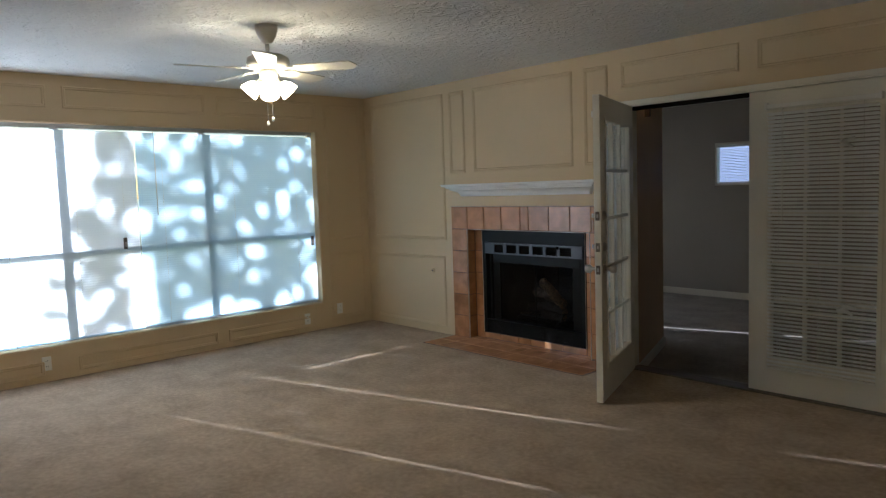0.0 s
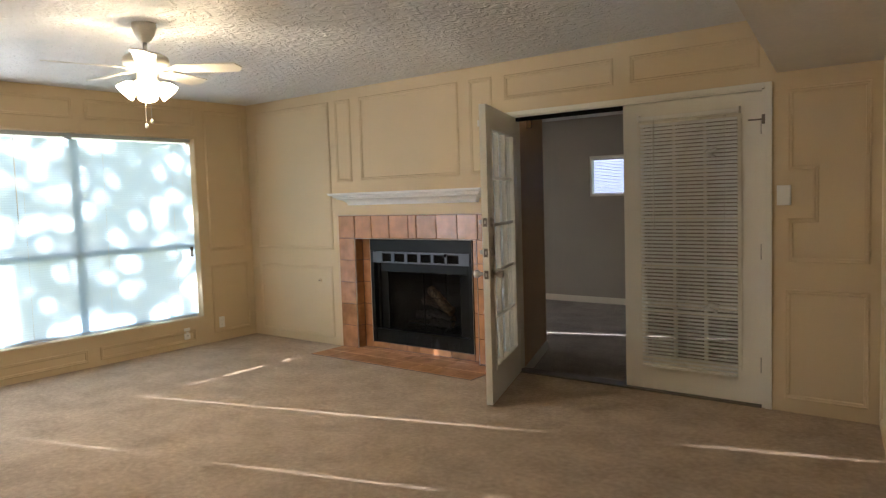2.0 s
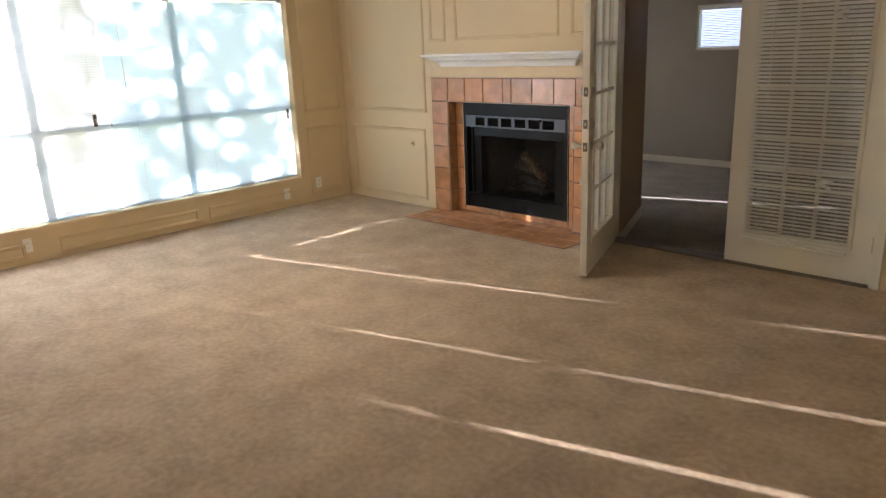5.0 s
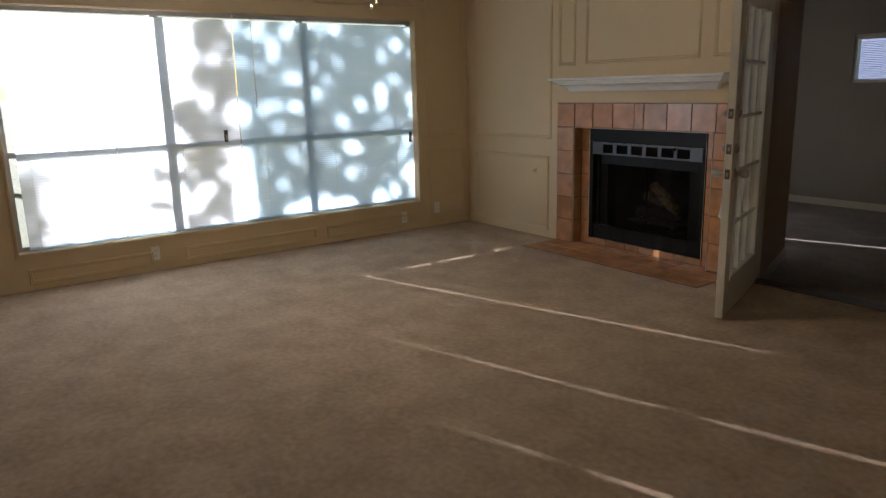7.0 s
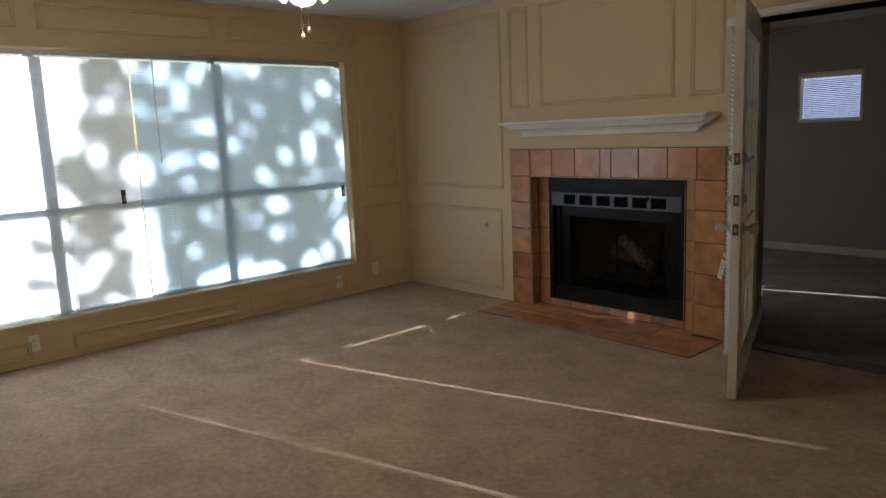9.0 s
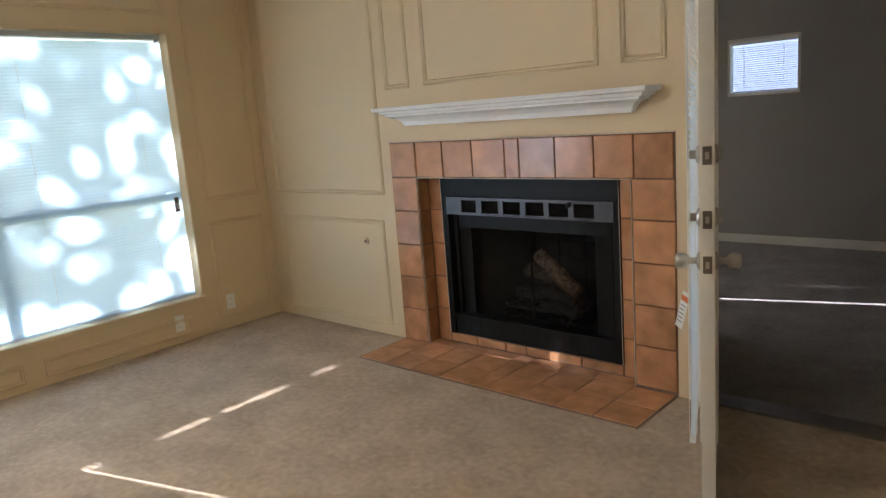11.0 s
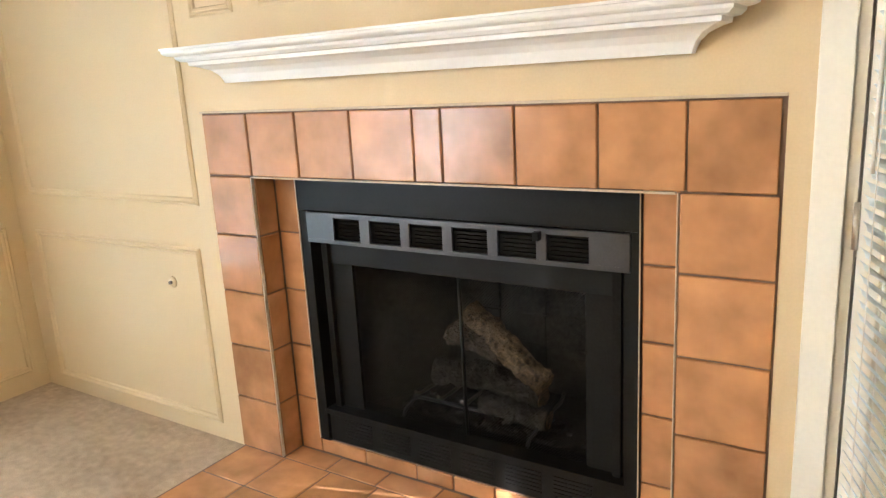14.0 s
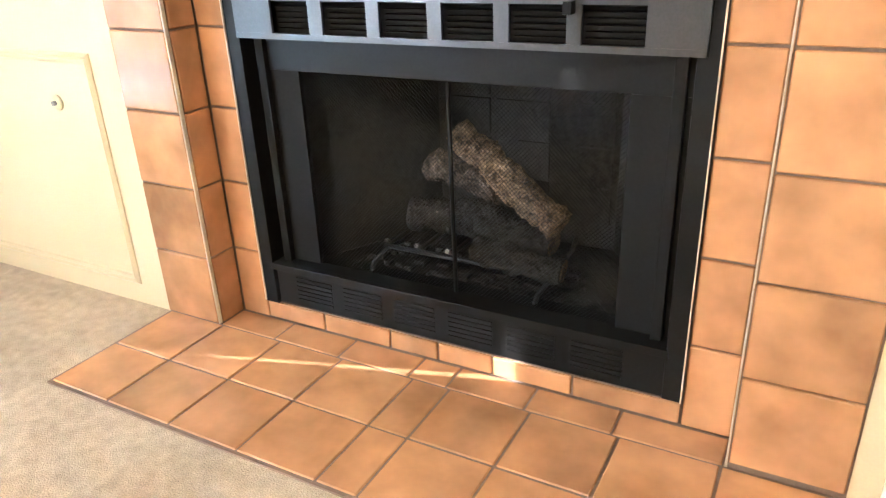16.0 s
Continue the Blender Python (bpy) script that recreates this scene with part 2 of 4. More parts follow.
def tube(bm, points, radius, segments=8, lump=0.0, taper=1.0):
    """A round bar through the points."""
    pts = [Vector(p) for p in points]
    rings = []
    for k, p in enumerate(pts):
        d = (pts[min(k + 1, len(pts) - 1)] - pts[max(k - 1, 0)]).normalized()
        u = d.orthogonal().normalized()
        if abs(d.z) < 0.95:
            u = d.cross(Vector((0, 0, 1))).normalized()
        w = d.cross(u)
        rad = radius * (1 + (taper - 1) * k / max(1, len(pts) - 1))
        ring = []
        for i in range(segments):
            a = 6.28319 * i / segments
            q = p + (u * math.cos(a) + w * math.sin(a)) * rad
            if lump:
                q += (q - p) * lump * (noise.noise(q * 22) + 0.8 * noise.noise(q * 75))
            ring.append(bm.verts.new(q))
        rings.append(ring)
    for a, b in zip(rings, rings[1:]):
        for i in range(segments):
            j = (i + 1) % segments
            bm.faces.new((a[i], a[j], b[j], b[i])).smooth = True
    bm.faces.new(rings[0][::-1]), bm.faces.new(rings[-1])


def part(name, bm, mat, parent=None, label="", m=None):
    me = bpy.data.meshes.new(name)
    bmesh.ops.recalc_face_normals(bm, faces=bm.faces) if len(bm.faces) < 4000 else None
    bm.to_mesh(me)
    bm.free()
    me.materials.append(mat)
    ob = new(name, me)
    ob.parent = parent
    if m is not None:
        ob.matrix_basis = m
    if label:
        ob["label"] = label
    return ob


def again(name, ob, parent, m):
    """Another object on the same mesh."""
    o = new(name, ob.data)
    o.parent = parent
    o.matrix_basis = m
    return o


def thing(name, place, label, category, group="", kind="", rz=0):
    e = new(name)
    e.empty_display_size = 0.1
    e.matrix_basis = pose(*place, 0, 0, rz)
    return tagged(e, label, category, group, kind)


def setting(name, bm, mat, label, category):
    return tagged(part(name, bm, mat), label, category, kind="structure")


# ---------- plan ----------
XW, YF, ZC, ZS = -6.35, 5.0, 2.485, 2.135
WY0, WY1, WZ0, WZ1 = 0.66, 4.33, 0.29, 2.10
DX0, DX1, DZ = -2.97, -1.06, 2.045
FX0, FX1, FZ1 = -4.97, -3.094, 1.284
Y2, Z2 = 9.4, -0.13


def skew(y):
    """The slanting wall's x at y."""
    return -0.42 + 0.178 * (YF - y)


# ---------- shell ----------
setting("floor", block((XW - 0.15, -1.6, -0.3), (2.5, YF + 0.12, 0.0)), M_CARPET, "beige cut-pile carpet with worn tracks", "floor")
setting("floor_back_room", block((XW - 0.15, YF + 0.124, -0.3), (2.5, Y2 + 0.15, Z2)), M_CARPET2, "grey carpet of the dim back room", "floor")
setting("ceiling", block((XW - 0.15, -1.6, ZC), (2.5, YF + 0.12, ZC + 0.15)), M_CEIL, "off-white ceiling with knockdown plaster texture", "ceiling")
setting("ceiling_back_room", block((XW - 0.15, YF + 0.124, ZC), (2.5, Y2 + 0.15, ZC + 0.15)), M_CEIL, "off-white textured ceiling of the back room", "ceiling")
setting("soffit", prism([(-0.99, YF), (-0.99 + 0.163 * (YF + 1.5), -1.5), (1.6, -1.5), (1.6, YF)], ZS, ZC + 0.004), M_SOFFIT, "lowered off-white textured ceiling section along the side wall", "soffit")

# fireplace wall with the door opening and the surround's recess
bm = bmesh.new()
for a, b in (((XW, 0), (FX0, ZC)), ((FX0, FZ1), (FX1, ZC)), ((FX1, 0), (DX0 - 0.012, ZC)), ((DX0 - 0.012, DZ + 0.012), (DX1 + 0.012, ZC)), ((DX1 + 0.012, 0), (2.5, ZC))):
    box(bm, (a[0], YF, a[1]), (b[0], YF + 0.12, b[1]))
bmesh.ops.remove_doubles(bm, verts=bm.verts, dist=0.0005)
wall_f = setting("wall_north", bm, M_WALL, "tan painted wall with raised picture-frame mouldings", "wall")
# window wall
bm = bmesh.new()
for a, b in (((-1.6, 0), (WY0, ZC)), ((WY0, 0), (WY1, WZ0)), ((WY0, WZ1), (WY1, ZC)), ((WY1, 0), (YF + 0.12, ZC))):
    box(bm, (XW - 0.15, a[0], a[1]), (XW, b[0], b[1]))
wall_w = setting("wall_west", bm, M_WALL, "tan painted window wall with raised mouldings", "wall")
bm = prism([(skew(YF), YF), (skew(0.75), 0.75), (skew(0.75) + 0.12, 0.75), (skew(YF) + 0.12, YF)], 0, ZS)
wall_e = setting("wall_east", bm, M_WALL, "tan painted side wall with raised mouldings", "wall")
setting("wall_hall", block((1.6, -1.6, 0), (1.72, YF, ZC)), M_WALL, "plain tan wall closing the hall", "wall")
setting("wall_south", block((XW, -1.6, 0), (1.6, -1.48, ZC)), M_WALL, "plain tan back wall", "wall")
# back room
setting("wall_back_north", (lambda bm: [box(bm, (a, Y2, c), (b, Y2 + 0.12, d)) for a, b, c, d in ((XW, -4.5, Z2, ZC), (-4.5, -3.80, Z2, 1.38), (-4.5, -3.80, 1.943, ZC), (-3.80, 2.5, Z2, ZC))] and bm)(bmesh.new()), M_GREY, "grey painted far wall of the back room", "wall")
bm = bmesh.new()
for a, b in (((YF + 0.12, Z2), (6.3, ZC)), ((6.3, Z2), (8.2, WZ0)), ((6.3, WZ1), (8.2, ZC)), ((8.2, Z2), (Y2 + 0.12, ZC))):
    box(bm, (XW - 0.15, a[0], a[1]), (XW, b[0], b[1]))
setting("wall_back_west", bm, M_GREY, "grey painted window wall of the back room", "wall")
setting("wall_back_east", block((2.38, YF + 0.12, Z2), (2.5, Y2, ZC)), M_GREY, "plain grey wall of the back room", "wall")
setting("wall_chase", (lambda bm: (box(bm, (-5.1, 6.3, Z2), (-3.56, 6.4, ZC)), box(bm, (-5.1, 5.12, Z2), (-5.0, 6.3, ZC))) and bm)(bmesh.new()), M_GREY, "boxed-in chimney breast behind the fireplace", "wall")
setting("wall_passage", prism([(-3.0, 5.124), (-3.1, 5.124), (-3.60, 6.3), (-3.56, 6.4), (-3.49, 6.4)], Z2, ZC), M_PANEL, "tan panelled wall beside the open doorway", "wall")
bm = bmesh.new()
box(bm, (XW, Y2 - 0.014, Z2), (2.38, Y2 - 0.001, Z2 + 0.09), 0.004)
setting("baseboard", bm, M_DOOR, "off-white baseboard of the back room", "baseboard")
bm = prism([(-2.988, 5.128), (-3.0, 5.128), (-3.49, 6.402), (-3.476, 6.402)], Z2, Z2 + 0.09)
setting("baseboard_passage", bm, M_DOOR, "off-white baseboard of the passage wall", "baseboard")


# ---------- mouldings ----------
def moulding(points, parent, to_world, w=0.03):
    """A closed rail along an outline given as (along, up), with a stepped profile."""
    bm = bmesh.new()
    prof = ((0, 0), (0.0, 0.004), (0.25 * w, 0.010), (0.5 * w, 0.005), (0.62 * w, 0.008), (0.85 * w, 0.006), (w, 0.0))
    n = len(points)
    rings = []
    for i in range(n):
        p, a, b = Vector(points[i]), Vector(points[i - 1]), Vector(points[(i + 1) % n])
        d0, d1 = (p - a).normalized(), (b - p).normalized()
        n0, n1 = Vector((-d0.y, d0.x)), Vector((-d1.y, d1.x))
        mit = (n0 + n1) / (1 + n0.dot(n1))
        rings.append([bm.verts.new(to_world(*(p + mit * u), h)) for u, h in prof])
    for i in range(n):
        a, b = rings[i], rings[(i + 1) % n]
        for k in range(len(prof) - 1):
            bm.faces.new((a[k], b[k], b[k + 1], a[k + 1]))
    return part("moulding", bm, M_WALL, parent)


def rect(a0, a1, b0, b1):
    return [(a0, b0), (a1, b0), (a1, b1), (a0, b1)]


on_f = lambda a, u, h: (a, YF - h, u)
on_w = lambda a, u, h: (XW + h, -a, u)
on_e = lambda a, u, h: (skew(-a) - h, -a, u)
for r in ((-6.22, -5.08, 0.07, 0.785), (-6.22, -5.05, 0.95, 2.385), (-4.965, -4.755, 1.605, 2.385), (-4.635, -3.475, 1.61, 2.385),
          (-3.36, -3.13, 1.61, 2.385), (-3.01, -2.08, 2.185, 2.378), (-1.955, -1.09, 2.18, 2.376), (-0.94, -0.475, 0.085, 0.785)):
    moulding(rect(*r), wall_f, on_f)
moulding([(-0.925, 0.955), (-0.475, 0.955), (-0.475, 2.03), (-0.925, 2.03), (-0.925, 1.525), (-0.78, 1.525), (-0.78, 1.23), (-0.925, 1.23)], wall_f, on_f)
for y0, y1, z0, z1 in ((4.46, 4.93, 0.09, 0.80), (4.46, 4.93, 0.95, 2.39), (3.24, 4.24, 0.05, 0.17), (1.88, 3.13, 0.05, 0.17), (0.7, 1.62, 0.05, 0.17),
                       (3.24, 4.35, 2.22, 2.40), (1.90, 3.13, 2.22, 2.40), (0.66, 1.78, 2.22, 2.40), (-0.6, 0.5, 0.95, 2.39), (-0.6, 0.5, 0.09, 0.8)):
    moulding(rect(-y1, -y0, z0, z1), wall_w, on_w)
for y0, y1, z0, z1 in ((3.3, 4.75, 0.09, 0.78), (3.3, 4.75, 0.95, 2.03), (1.1, 3.1, 0.09, 0.78), (1.1, 3.1, 0.95, 2.03)):
    moulding(rect(-y1, -y0, z0, z1), wall_e, on_e)


# ---------- windows with blinds ----------
def slat_mesh(length, width, tilt, crown=0.0022):
    """A gently crowned strip along x, tilted about x."""
    bm = bmesh.new()
    ca, sa = math.cos(radians(tilt)), math.sin(radians(tilt))
    rows = []
    for u in (-1, -0.5, 0, 0.5, 1):
        y, z = u * width / 2, crown * (1 - u * u)
        rows.append([bm.verts.new((s * length / 2, y * ca - z * sa, y * sa + z * ca)) for s in (-1, 1)])
    for a, b in zip(rows, rows[1:]):
        bm.faces.new((a[0], a[1], b[1], b[0])).smooth = True
    return bm


def blind(name, centre, rz, length, top, bottom, pitch, tilt, mat, label, width=0.025, wand_x=None, cords=(0.12, 0.5, 0.88)):
    """Headrail, slats, bottom rail, ladder cords and tilt wand; x runs along the blind, y away from the wall."""
    b = thing(name, (centre[0], centre[1], bottom), label, "blind", rz=rz)
    h = top - bottom
    part("headrail", block((-length / 2, -0.014, h - 0.028), (length / 2, 0.014, h), 0.002), M_PLASTIC if mat in (M_SLAT_D, M_SLAT_O) else M_ALU, b)
    n = int((h - 0.05) / pitch)
    first = None
    for i in range(n):
        z = 0.028 + i * pitch
        mm = pose(random.uniform(-0.001, 0.001), 0, z, random.uniform(-2.0, 2.0), random.uniform(-0.06, 0.06), 0)
        if first is None:
            first = part("slat", slat_mesh(length, width, tilt), mat, b, m=mm)
        else:
            again("slat", first, b, mm)
    part("bottom_rail", block((-length / 2, -0.011, 0), (length / 2, 0.011, 0.014), 0.003), M_PLASTIC if mat in (M_SLAT_D, M_SLAT_O) else M_SLAT, b)
    for c in cords:
        bm = bmesh.new()
        x = (c - 0.5) * length
        for s in (-1, 1):
            tube(bm, [(x, s * 0.0135, 0.005), (x, s * 0.0135, h - 0.02)], 0.0011, 5)
        part("ladder_cord", bm, M_PLASTIC, b)
    if wand_x is not None:
        bm = bmesh.new()
        tube(bm, [(wand_x, -0.03, h - 0.03), (wand_x, -0.032, h - 0.03 - min(0.75, h * 0.45))], 0.004, 6)
        part("wand", bm, M_PLASTIC, b, "clear plastic tilt wand")
    return b


def window(name, y0, y1, z0, z1, mullions, rail, label):
    """An aluminium window in a wall that faces +x."""
    w = thing(name, (XW - 0.11, (y0 + y1) / 2, z0), label, "window", kind="structure")
    hw, h = (y1 - y0) / 2, z1 - z0
    bm = bmesh.new()
    for a, b in (((-hw, 0), (hw, 0.035)), ((-hw, h - 0.035), (hw, h)), ((-hw, 0.035), (-hw + 0.035, h - 0.035)), ((hw - 0.035, 0.035), (hw, h - 0.035))):
        box(bm, (-0.025, a[0], a[1]), (0.025, b[0], b[1]))
    part("window_frame", bm, M_ALU, w)
    ys = [y0] + list(mullions) + [y1]
    for y in mullions:
        c = y - (y0 + y1) / 2
        part("mullion", block((-0.026, c - 0.032, 0.036), (0.03, c + 0.032, h - 0.036), 0.004), M_ALU, w)
    for a, b in zip(ys, ys[1:]):
        c0, c1 = a - (y0 + y1) / 2 + 0.033, b - (y0 + y1) / 2 - 0.033
        if rail:
            part("meeting_rail", block((-0.02, c0, rail - z0 - 0.022), (0.028, c1, rail - z0 + 0.022), 0.003), M_ALU, w)
        g = part("pane", block((-0.003, c0, 0.036), (0.001, c1, h - 0.036)), M_GLASS, w)
        g.visible_shadow = False
    bm = bmesh.new()
    for a, b in (((y0 - 0.03, z0 - 0.03), (y1 + 0.03, z0 - 0.002)), ((y0 - 0.03, z1 + 0.002), (y1 + 0.03, z1 + 0.022)), ((y1 + 0.002, z0), (y1 + 0.022, z1)), ((y0 - 0.022, z0), (y0 - 0.002, z1))):
        box(bm, (0.112, a[0] - (y0 + y1) / 2, a[1] - z0), (0.122, b[0] - (y0 + y1) / 2, b[1] - z0), 0.003)
    part("casing", bm, M_WALL, w)
    return w


window("window_1", WY0, WY1, WZ0, WZ1, (1.845, 3.12), 1.025, "wide aluminium three-bay window, sunlit from outside")
window("window_2", 6.3, 8.2, WZ0, WZ1, (7.25,), 1.02, "aluminium window of the back room")
SPLIT = 2.47
for y0, y1, wx, lift, slat in ((WY0 + 0.078, 1.439, None, 0.016, M_SLAT_N), (1.447, SPLIT - 0.006, None, 0.016, M_SLAT_N), (SPLIT + 0.006, WY1 - 0.0265, 0.76, 0.0315, M_SLAT)):
    blind("window_blind", (XW - 0.035, (y0 + y1) / 2), 90, y1 - y0, WZ1 - 0.012, WZ0 + lift, 0.0205, 72, slat, "closed translucent white mini-blind with dappled sunlight on it" if slat is M_SLAT_N else "closed translucent bluish mini-blind with dappled sunlight on it", width=0.0275, wand_x=-wx if wx else None)
for y0, y1 in ((6.40, 6.88), (6.883, 8.18)):
    blind("window_blind", (XW - 0.035, (y0 + y1) / 2), 90, y1 - y0, WZ1 - 0.012, WZ0 + 0.018, 0.0205, 72, M_SLAT_B, "closed white mini-blind of the back room", cords=(0.2, 0.8))


def latch(y, z):
    t = thing("window_latch", (XW - 0.012, y, z), "dark metal sash latch at the window edge", "latch", "window latches")
    part("plate", block((0, -0.016, -0.05), (0.006, 0.016, 0.05), 0.002), M_BRONZE, t)
    part("lever", block((0.006, -0.008, -0.03), (0.02, 0.008, 0.012), 0.003), M_NICKEL, t)


latch(2.33, 1.08), latch(4.25, 0.96)

# small high window of the back room
w = thing("window_3", (-4.15, Y2 + 0.06, 1.38), "small high white-framed window with a thin open blind", "window", kind="structure")
bm = bmesh.new()
for a, b in (((-0.35, 0), (0.35, 0.03)), ((-0.35, 0.533), (0.35, 0.563)), ((-0.35, 0.03), (-0.32, 0.533)), ((0.32, 0.03), (0.35, 0.533))):
    box(bm, (a[0], -0.05, a[1]), (b[0], 0.03, b[1]))
part("window_frame", bm, M_DOOR, w)
part("pane", block((-0.32, -0.002, 0.03), (0.32, 0.002, 0.533)), M_GLASS, w).visible_shadow = False
blind("window_blind", (-4.15, Y2 + 0.024), 0, 0.63, 1.91, 1.412, 0.0205, 12, M_SLAT_D, "small white mini-blind with open slats in the high window", cords=(0.2, 0.8))


# ---------- french doors ----------
def door_leaf(name, m, label, width, hinge_left, hardware):
    """x from the hinge side to the latch side, y=0 the room face, +y the thickness. The blind hangs on the room face."""
    d = new(name)
    d.matrix_basis = m
    tagged(d, label, "door", kind="structure")
    H, T, st = 2.02, 0.044, 0.15
    z0, z1 = 0.24, 1.86
    s = 1 if hinge_left else -1
    bm = bmesh.new()
    for a, b in (((0, 0), (st, H)), ((width - st, 0), (width, H)), ((st, 0), (width - st, z0)), ((st, z1), (width - st, H))):
        box(bm, (s * a[0], 0, a[1]), (s * b[0], T, b[1]))
    bmesh.ops.remove_doubles(bm, verts=bm.verts, dist=0.0004)
    part("door_frame", bm, M_DOOR, d)
    gw, gh = width - 2 * st, z1 - z0
    for i in (1, 2):
        x = st + gw * i / 3
        part("muntin", block((s * (x - 0.011), 0.006, z0), (s * (x + 0.011), T - 0.006, z1), 0.003), M_DOOR, d)
    for j in range(1, 5):
        z = z0 + gh * j / 5
        part("muntin", block((s * st, 0.0075, z - 0.011), (s * (width - st), T - 0.0075, z + 0.011), 0.003), M_DOOR, d)
    bm = bmesh.new()
    for y0, y1 in ((-0.008, -0.0005), (T + 0.0005, T + 0.008)):
        for a, b in (((st - 0.03, z0 - 0.03), (width - st + 0.03, z0 - 0.002)), ((st - 0.03, z1 + 0.002), (width - st + 0.03, z1 + 0.03)),
                     ((st - 0.03, z0), (st - 0.002, z1)), ((width - st + 0.002, z0), (width - st + 0.03, z1))):
            box(bm, (s * a[0], y0, a[1]), (s * b[0], y1, b[1]), 0.003)
    part("glazing_bead", bm, M_DOOR, d)
    for i in range(3):
        for j in range(5):
            g = part("pane", block((s * (st + gw * i / 3 + 0.011), T / 2 - 0.002, z0 + gh * j / 5 + 0.011), (s * (st + gw * (i + 1) / 3 - 0.011), T / 2 + 0.002, z0 + gh * (j + 1) / 5 - 0.011)), M_GLASS, d)
            g.visible_shadow = False
    for z in (0.26, 1.0, 1.80):
        bm = bmesh.new()
        tube(bm, [(0, -0.006, z - 0.05), (0, -0.006, z + 0.05)], 0.007, 8)
        part("hinge", bm, M_NICKEL, d)
    if hardware:
        for z, kind in ((1.24, 0), (1.035, 1), (0.887, 2)):
            x = s * (width - 0.065)
            part("latch_plate", block((s * width, 0.008, z - 0.029), (s * (width + 0.002), T - 0.008, z + 0.029), 0.001), M_BRONZE, d, "dull bronze latch plate")
            part("latch_bolt", block((s * (width + 0.0015), 0.016, z - 0.011), (s * (width + (0.008 if kind == 2 else 0.003)), T - 0.016, z + 0.011), 0.001), M_NICKEL, d)
            for side in (-1, 1):
                base = pose(x, 0 if side < 0 else T, z, 90 if side < 0 else -90)
                rose = part("rosette", lathe([(0.031, 0), (0.031, 0.006), (0.024, 0.012), (0.008, 0.014)], 24, base), M_NICKEL, d)
                if kind == 2:
                    part("knob", lathe([(0.011, 0.012), (0.011, 0.035), (0.022, 0.042), (0.027, 0.055), (0.026, 0.075), (0.018, 0.082)], 24, base), M_NICKEL, d, "brushed nickel round door knob")
                elif side < 0:
                    part("thumb_turn", block((x - 0.004, -0.034, z - 0.014), (x + 0.004, -0.012, z + 0.014), 0.003), M_NICKEL, d)
                else:
                    part("lock_cylinder", lathe([(0.02, 0.012), (0.018, 0.022)], 20, base), M_NICKEL, d)
    return d


LW = 0.935
LWO = 0.975
open_m = pose(DX0 + 0.026, YF - 0.026, 0.014, 0, 0, -69.2)
closed_m = pose(DX1 - 0.022, YF + 0.02, 0.016)
door_leaf("door_1", open_m, "cream fifteen-light french door standing open, nickel hardware", LWO, True, True)
door_leaf("door_2", closed_m, "cream fifteen-light french door, closed, behind a blind", LW, False, False)


def door_blind(m, sx, width, tilt, label):
    b = blind("door_blind", (0, 0), 0, 0.655, 1.94, 0.185, 0.0252, tilt, M_SLAT_D if sx < 0 else M_SLAT_O, label, wand_x=-0.22 * 1.0)
    b.matrix_basis = m @ pose(sx * width / 2 - (0.025 if sx > 0 else 0.0), -0.036, 0.17)
    for x in (-0.335, 0.335):
        part("bracket", block((x - 0.008, -0.02, 1.722), (x + 0.008, 0.024, 1.765), 0.003), M_PLASTIC, b)
    return b


door_blind(open_m, 1, LWO, -62, "white mini-blind on the open french door")
half_open = door_blind(closed_m, -1, LW, -46, "white mini-blind with half-open slats on the closed door")
for x, z, turn_z in ((0.17, 0.44, 25), (0.145, 0.462, -30), (0.18, 0.475, 12), (0.16, 1.47, 35), (0.165, 1.495, -15)):
    part("bent_slat", slat_mesh(0.075, 0.026, 40, 0.003), M_SLAT_D, half_open, "bent and broken slat end", pose(x, -0.02, z, 10, turn_z, 8))
tag = thing("paper_tag", (0, 0, 0), "white and orange paper tag hanging from the door blind", "tag")
tag.matrix_basis = open_m @ pose(0.62, -0.075, 0.63, 0, 18, 45) @ Matrix.Diagonal((0.85, 0.85, 0.85, 1))
part("card", block((-0.022, -0.001, -0.09), (0.022, 0.001, 0.09)), M_PLASTIC, tag)
part("printed_band", block((-0.021, -0.0016, 0.045), (0.021, -0.0011, 0.072)), M_RED, tag, "orange printed band")
for k in range(5):
    part("printed_line", block((-0.017, -0.0016, 0.02 - k * 0.02), (0.015 - 0.004 * (k % 2), -0.0011, 0.026 - k * 0.02)), M_INK, tag)

# jamb, casing and threshold
bm = bmesh.new()
for a, b in (((DX0 - 0.01, 0), (DX0 + 0.018, DZ)), ((DX1 - 0.018, 0), (DX1 + 0.01, DZ)), ((DX0 + 0.018, DZ - 0.004), (DX1 - 0.018, DZ + 0.01))):
    box(bm, (a[0], YF + 0.004, a[1]), (b[0], YF + 0.124, b[1]))
setting("door_jamb", bm, M_DOOR, "cream painted double door jamb", "door frame")
bm = bmesh.new()
for a, b in (((DX0 - 0.07, 0), (DX0 - 0.004, DZ + 0.04)), ((DX1 + 0.004, 0), (DX1 + 0.045, DZ + 0.04)), ((DX0 - 0.004, DZ + 0.005), (DX1 + 0.004, DZ + 0.04))):
    box(bm, (a[0], YF - 0.014, a[1]), (b[0], YF - 0.0005, b[1]), 0.004)
setting("door_trim", bm, M_DOOR, "narrow cream casing round the double doors", "trim")
setting("threshold", block((DX0 + 0.02, YF - 0.01, -0.02), (DX1 - 0.02, YF + 0.12, 0.012), 0.004), M_BRONZE, "dark metal door threshold", "threshold")


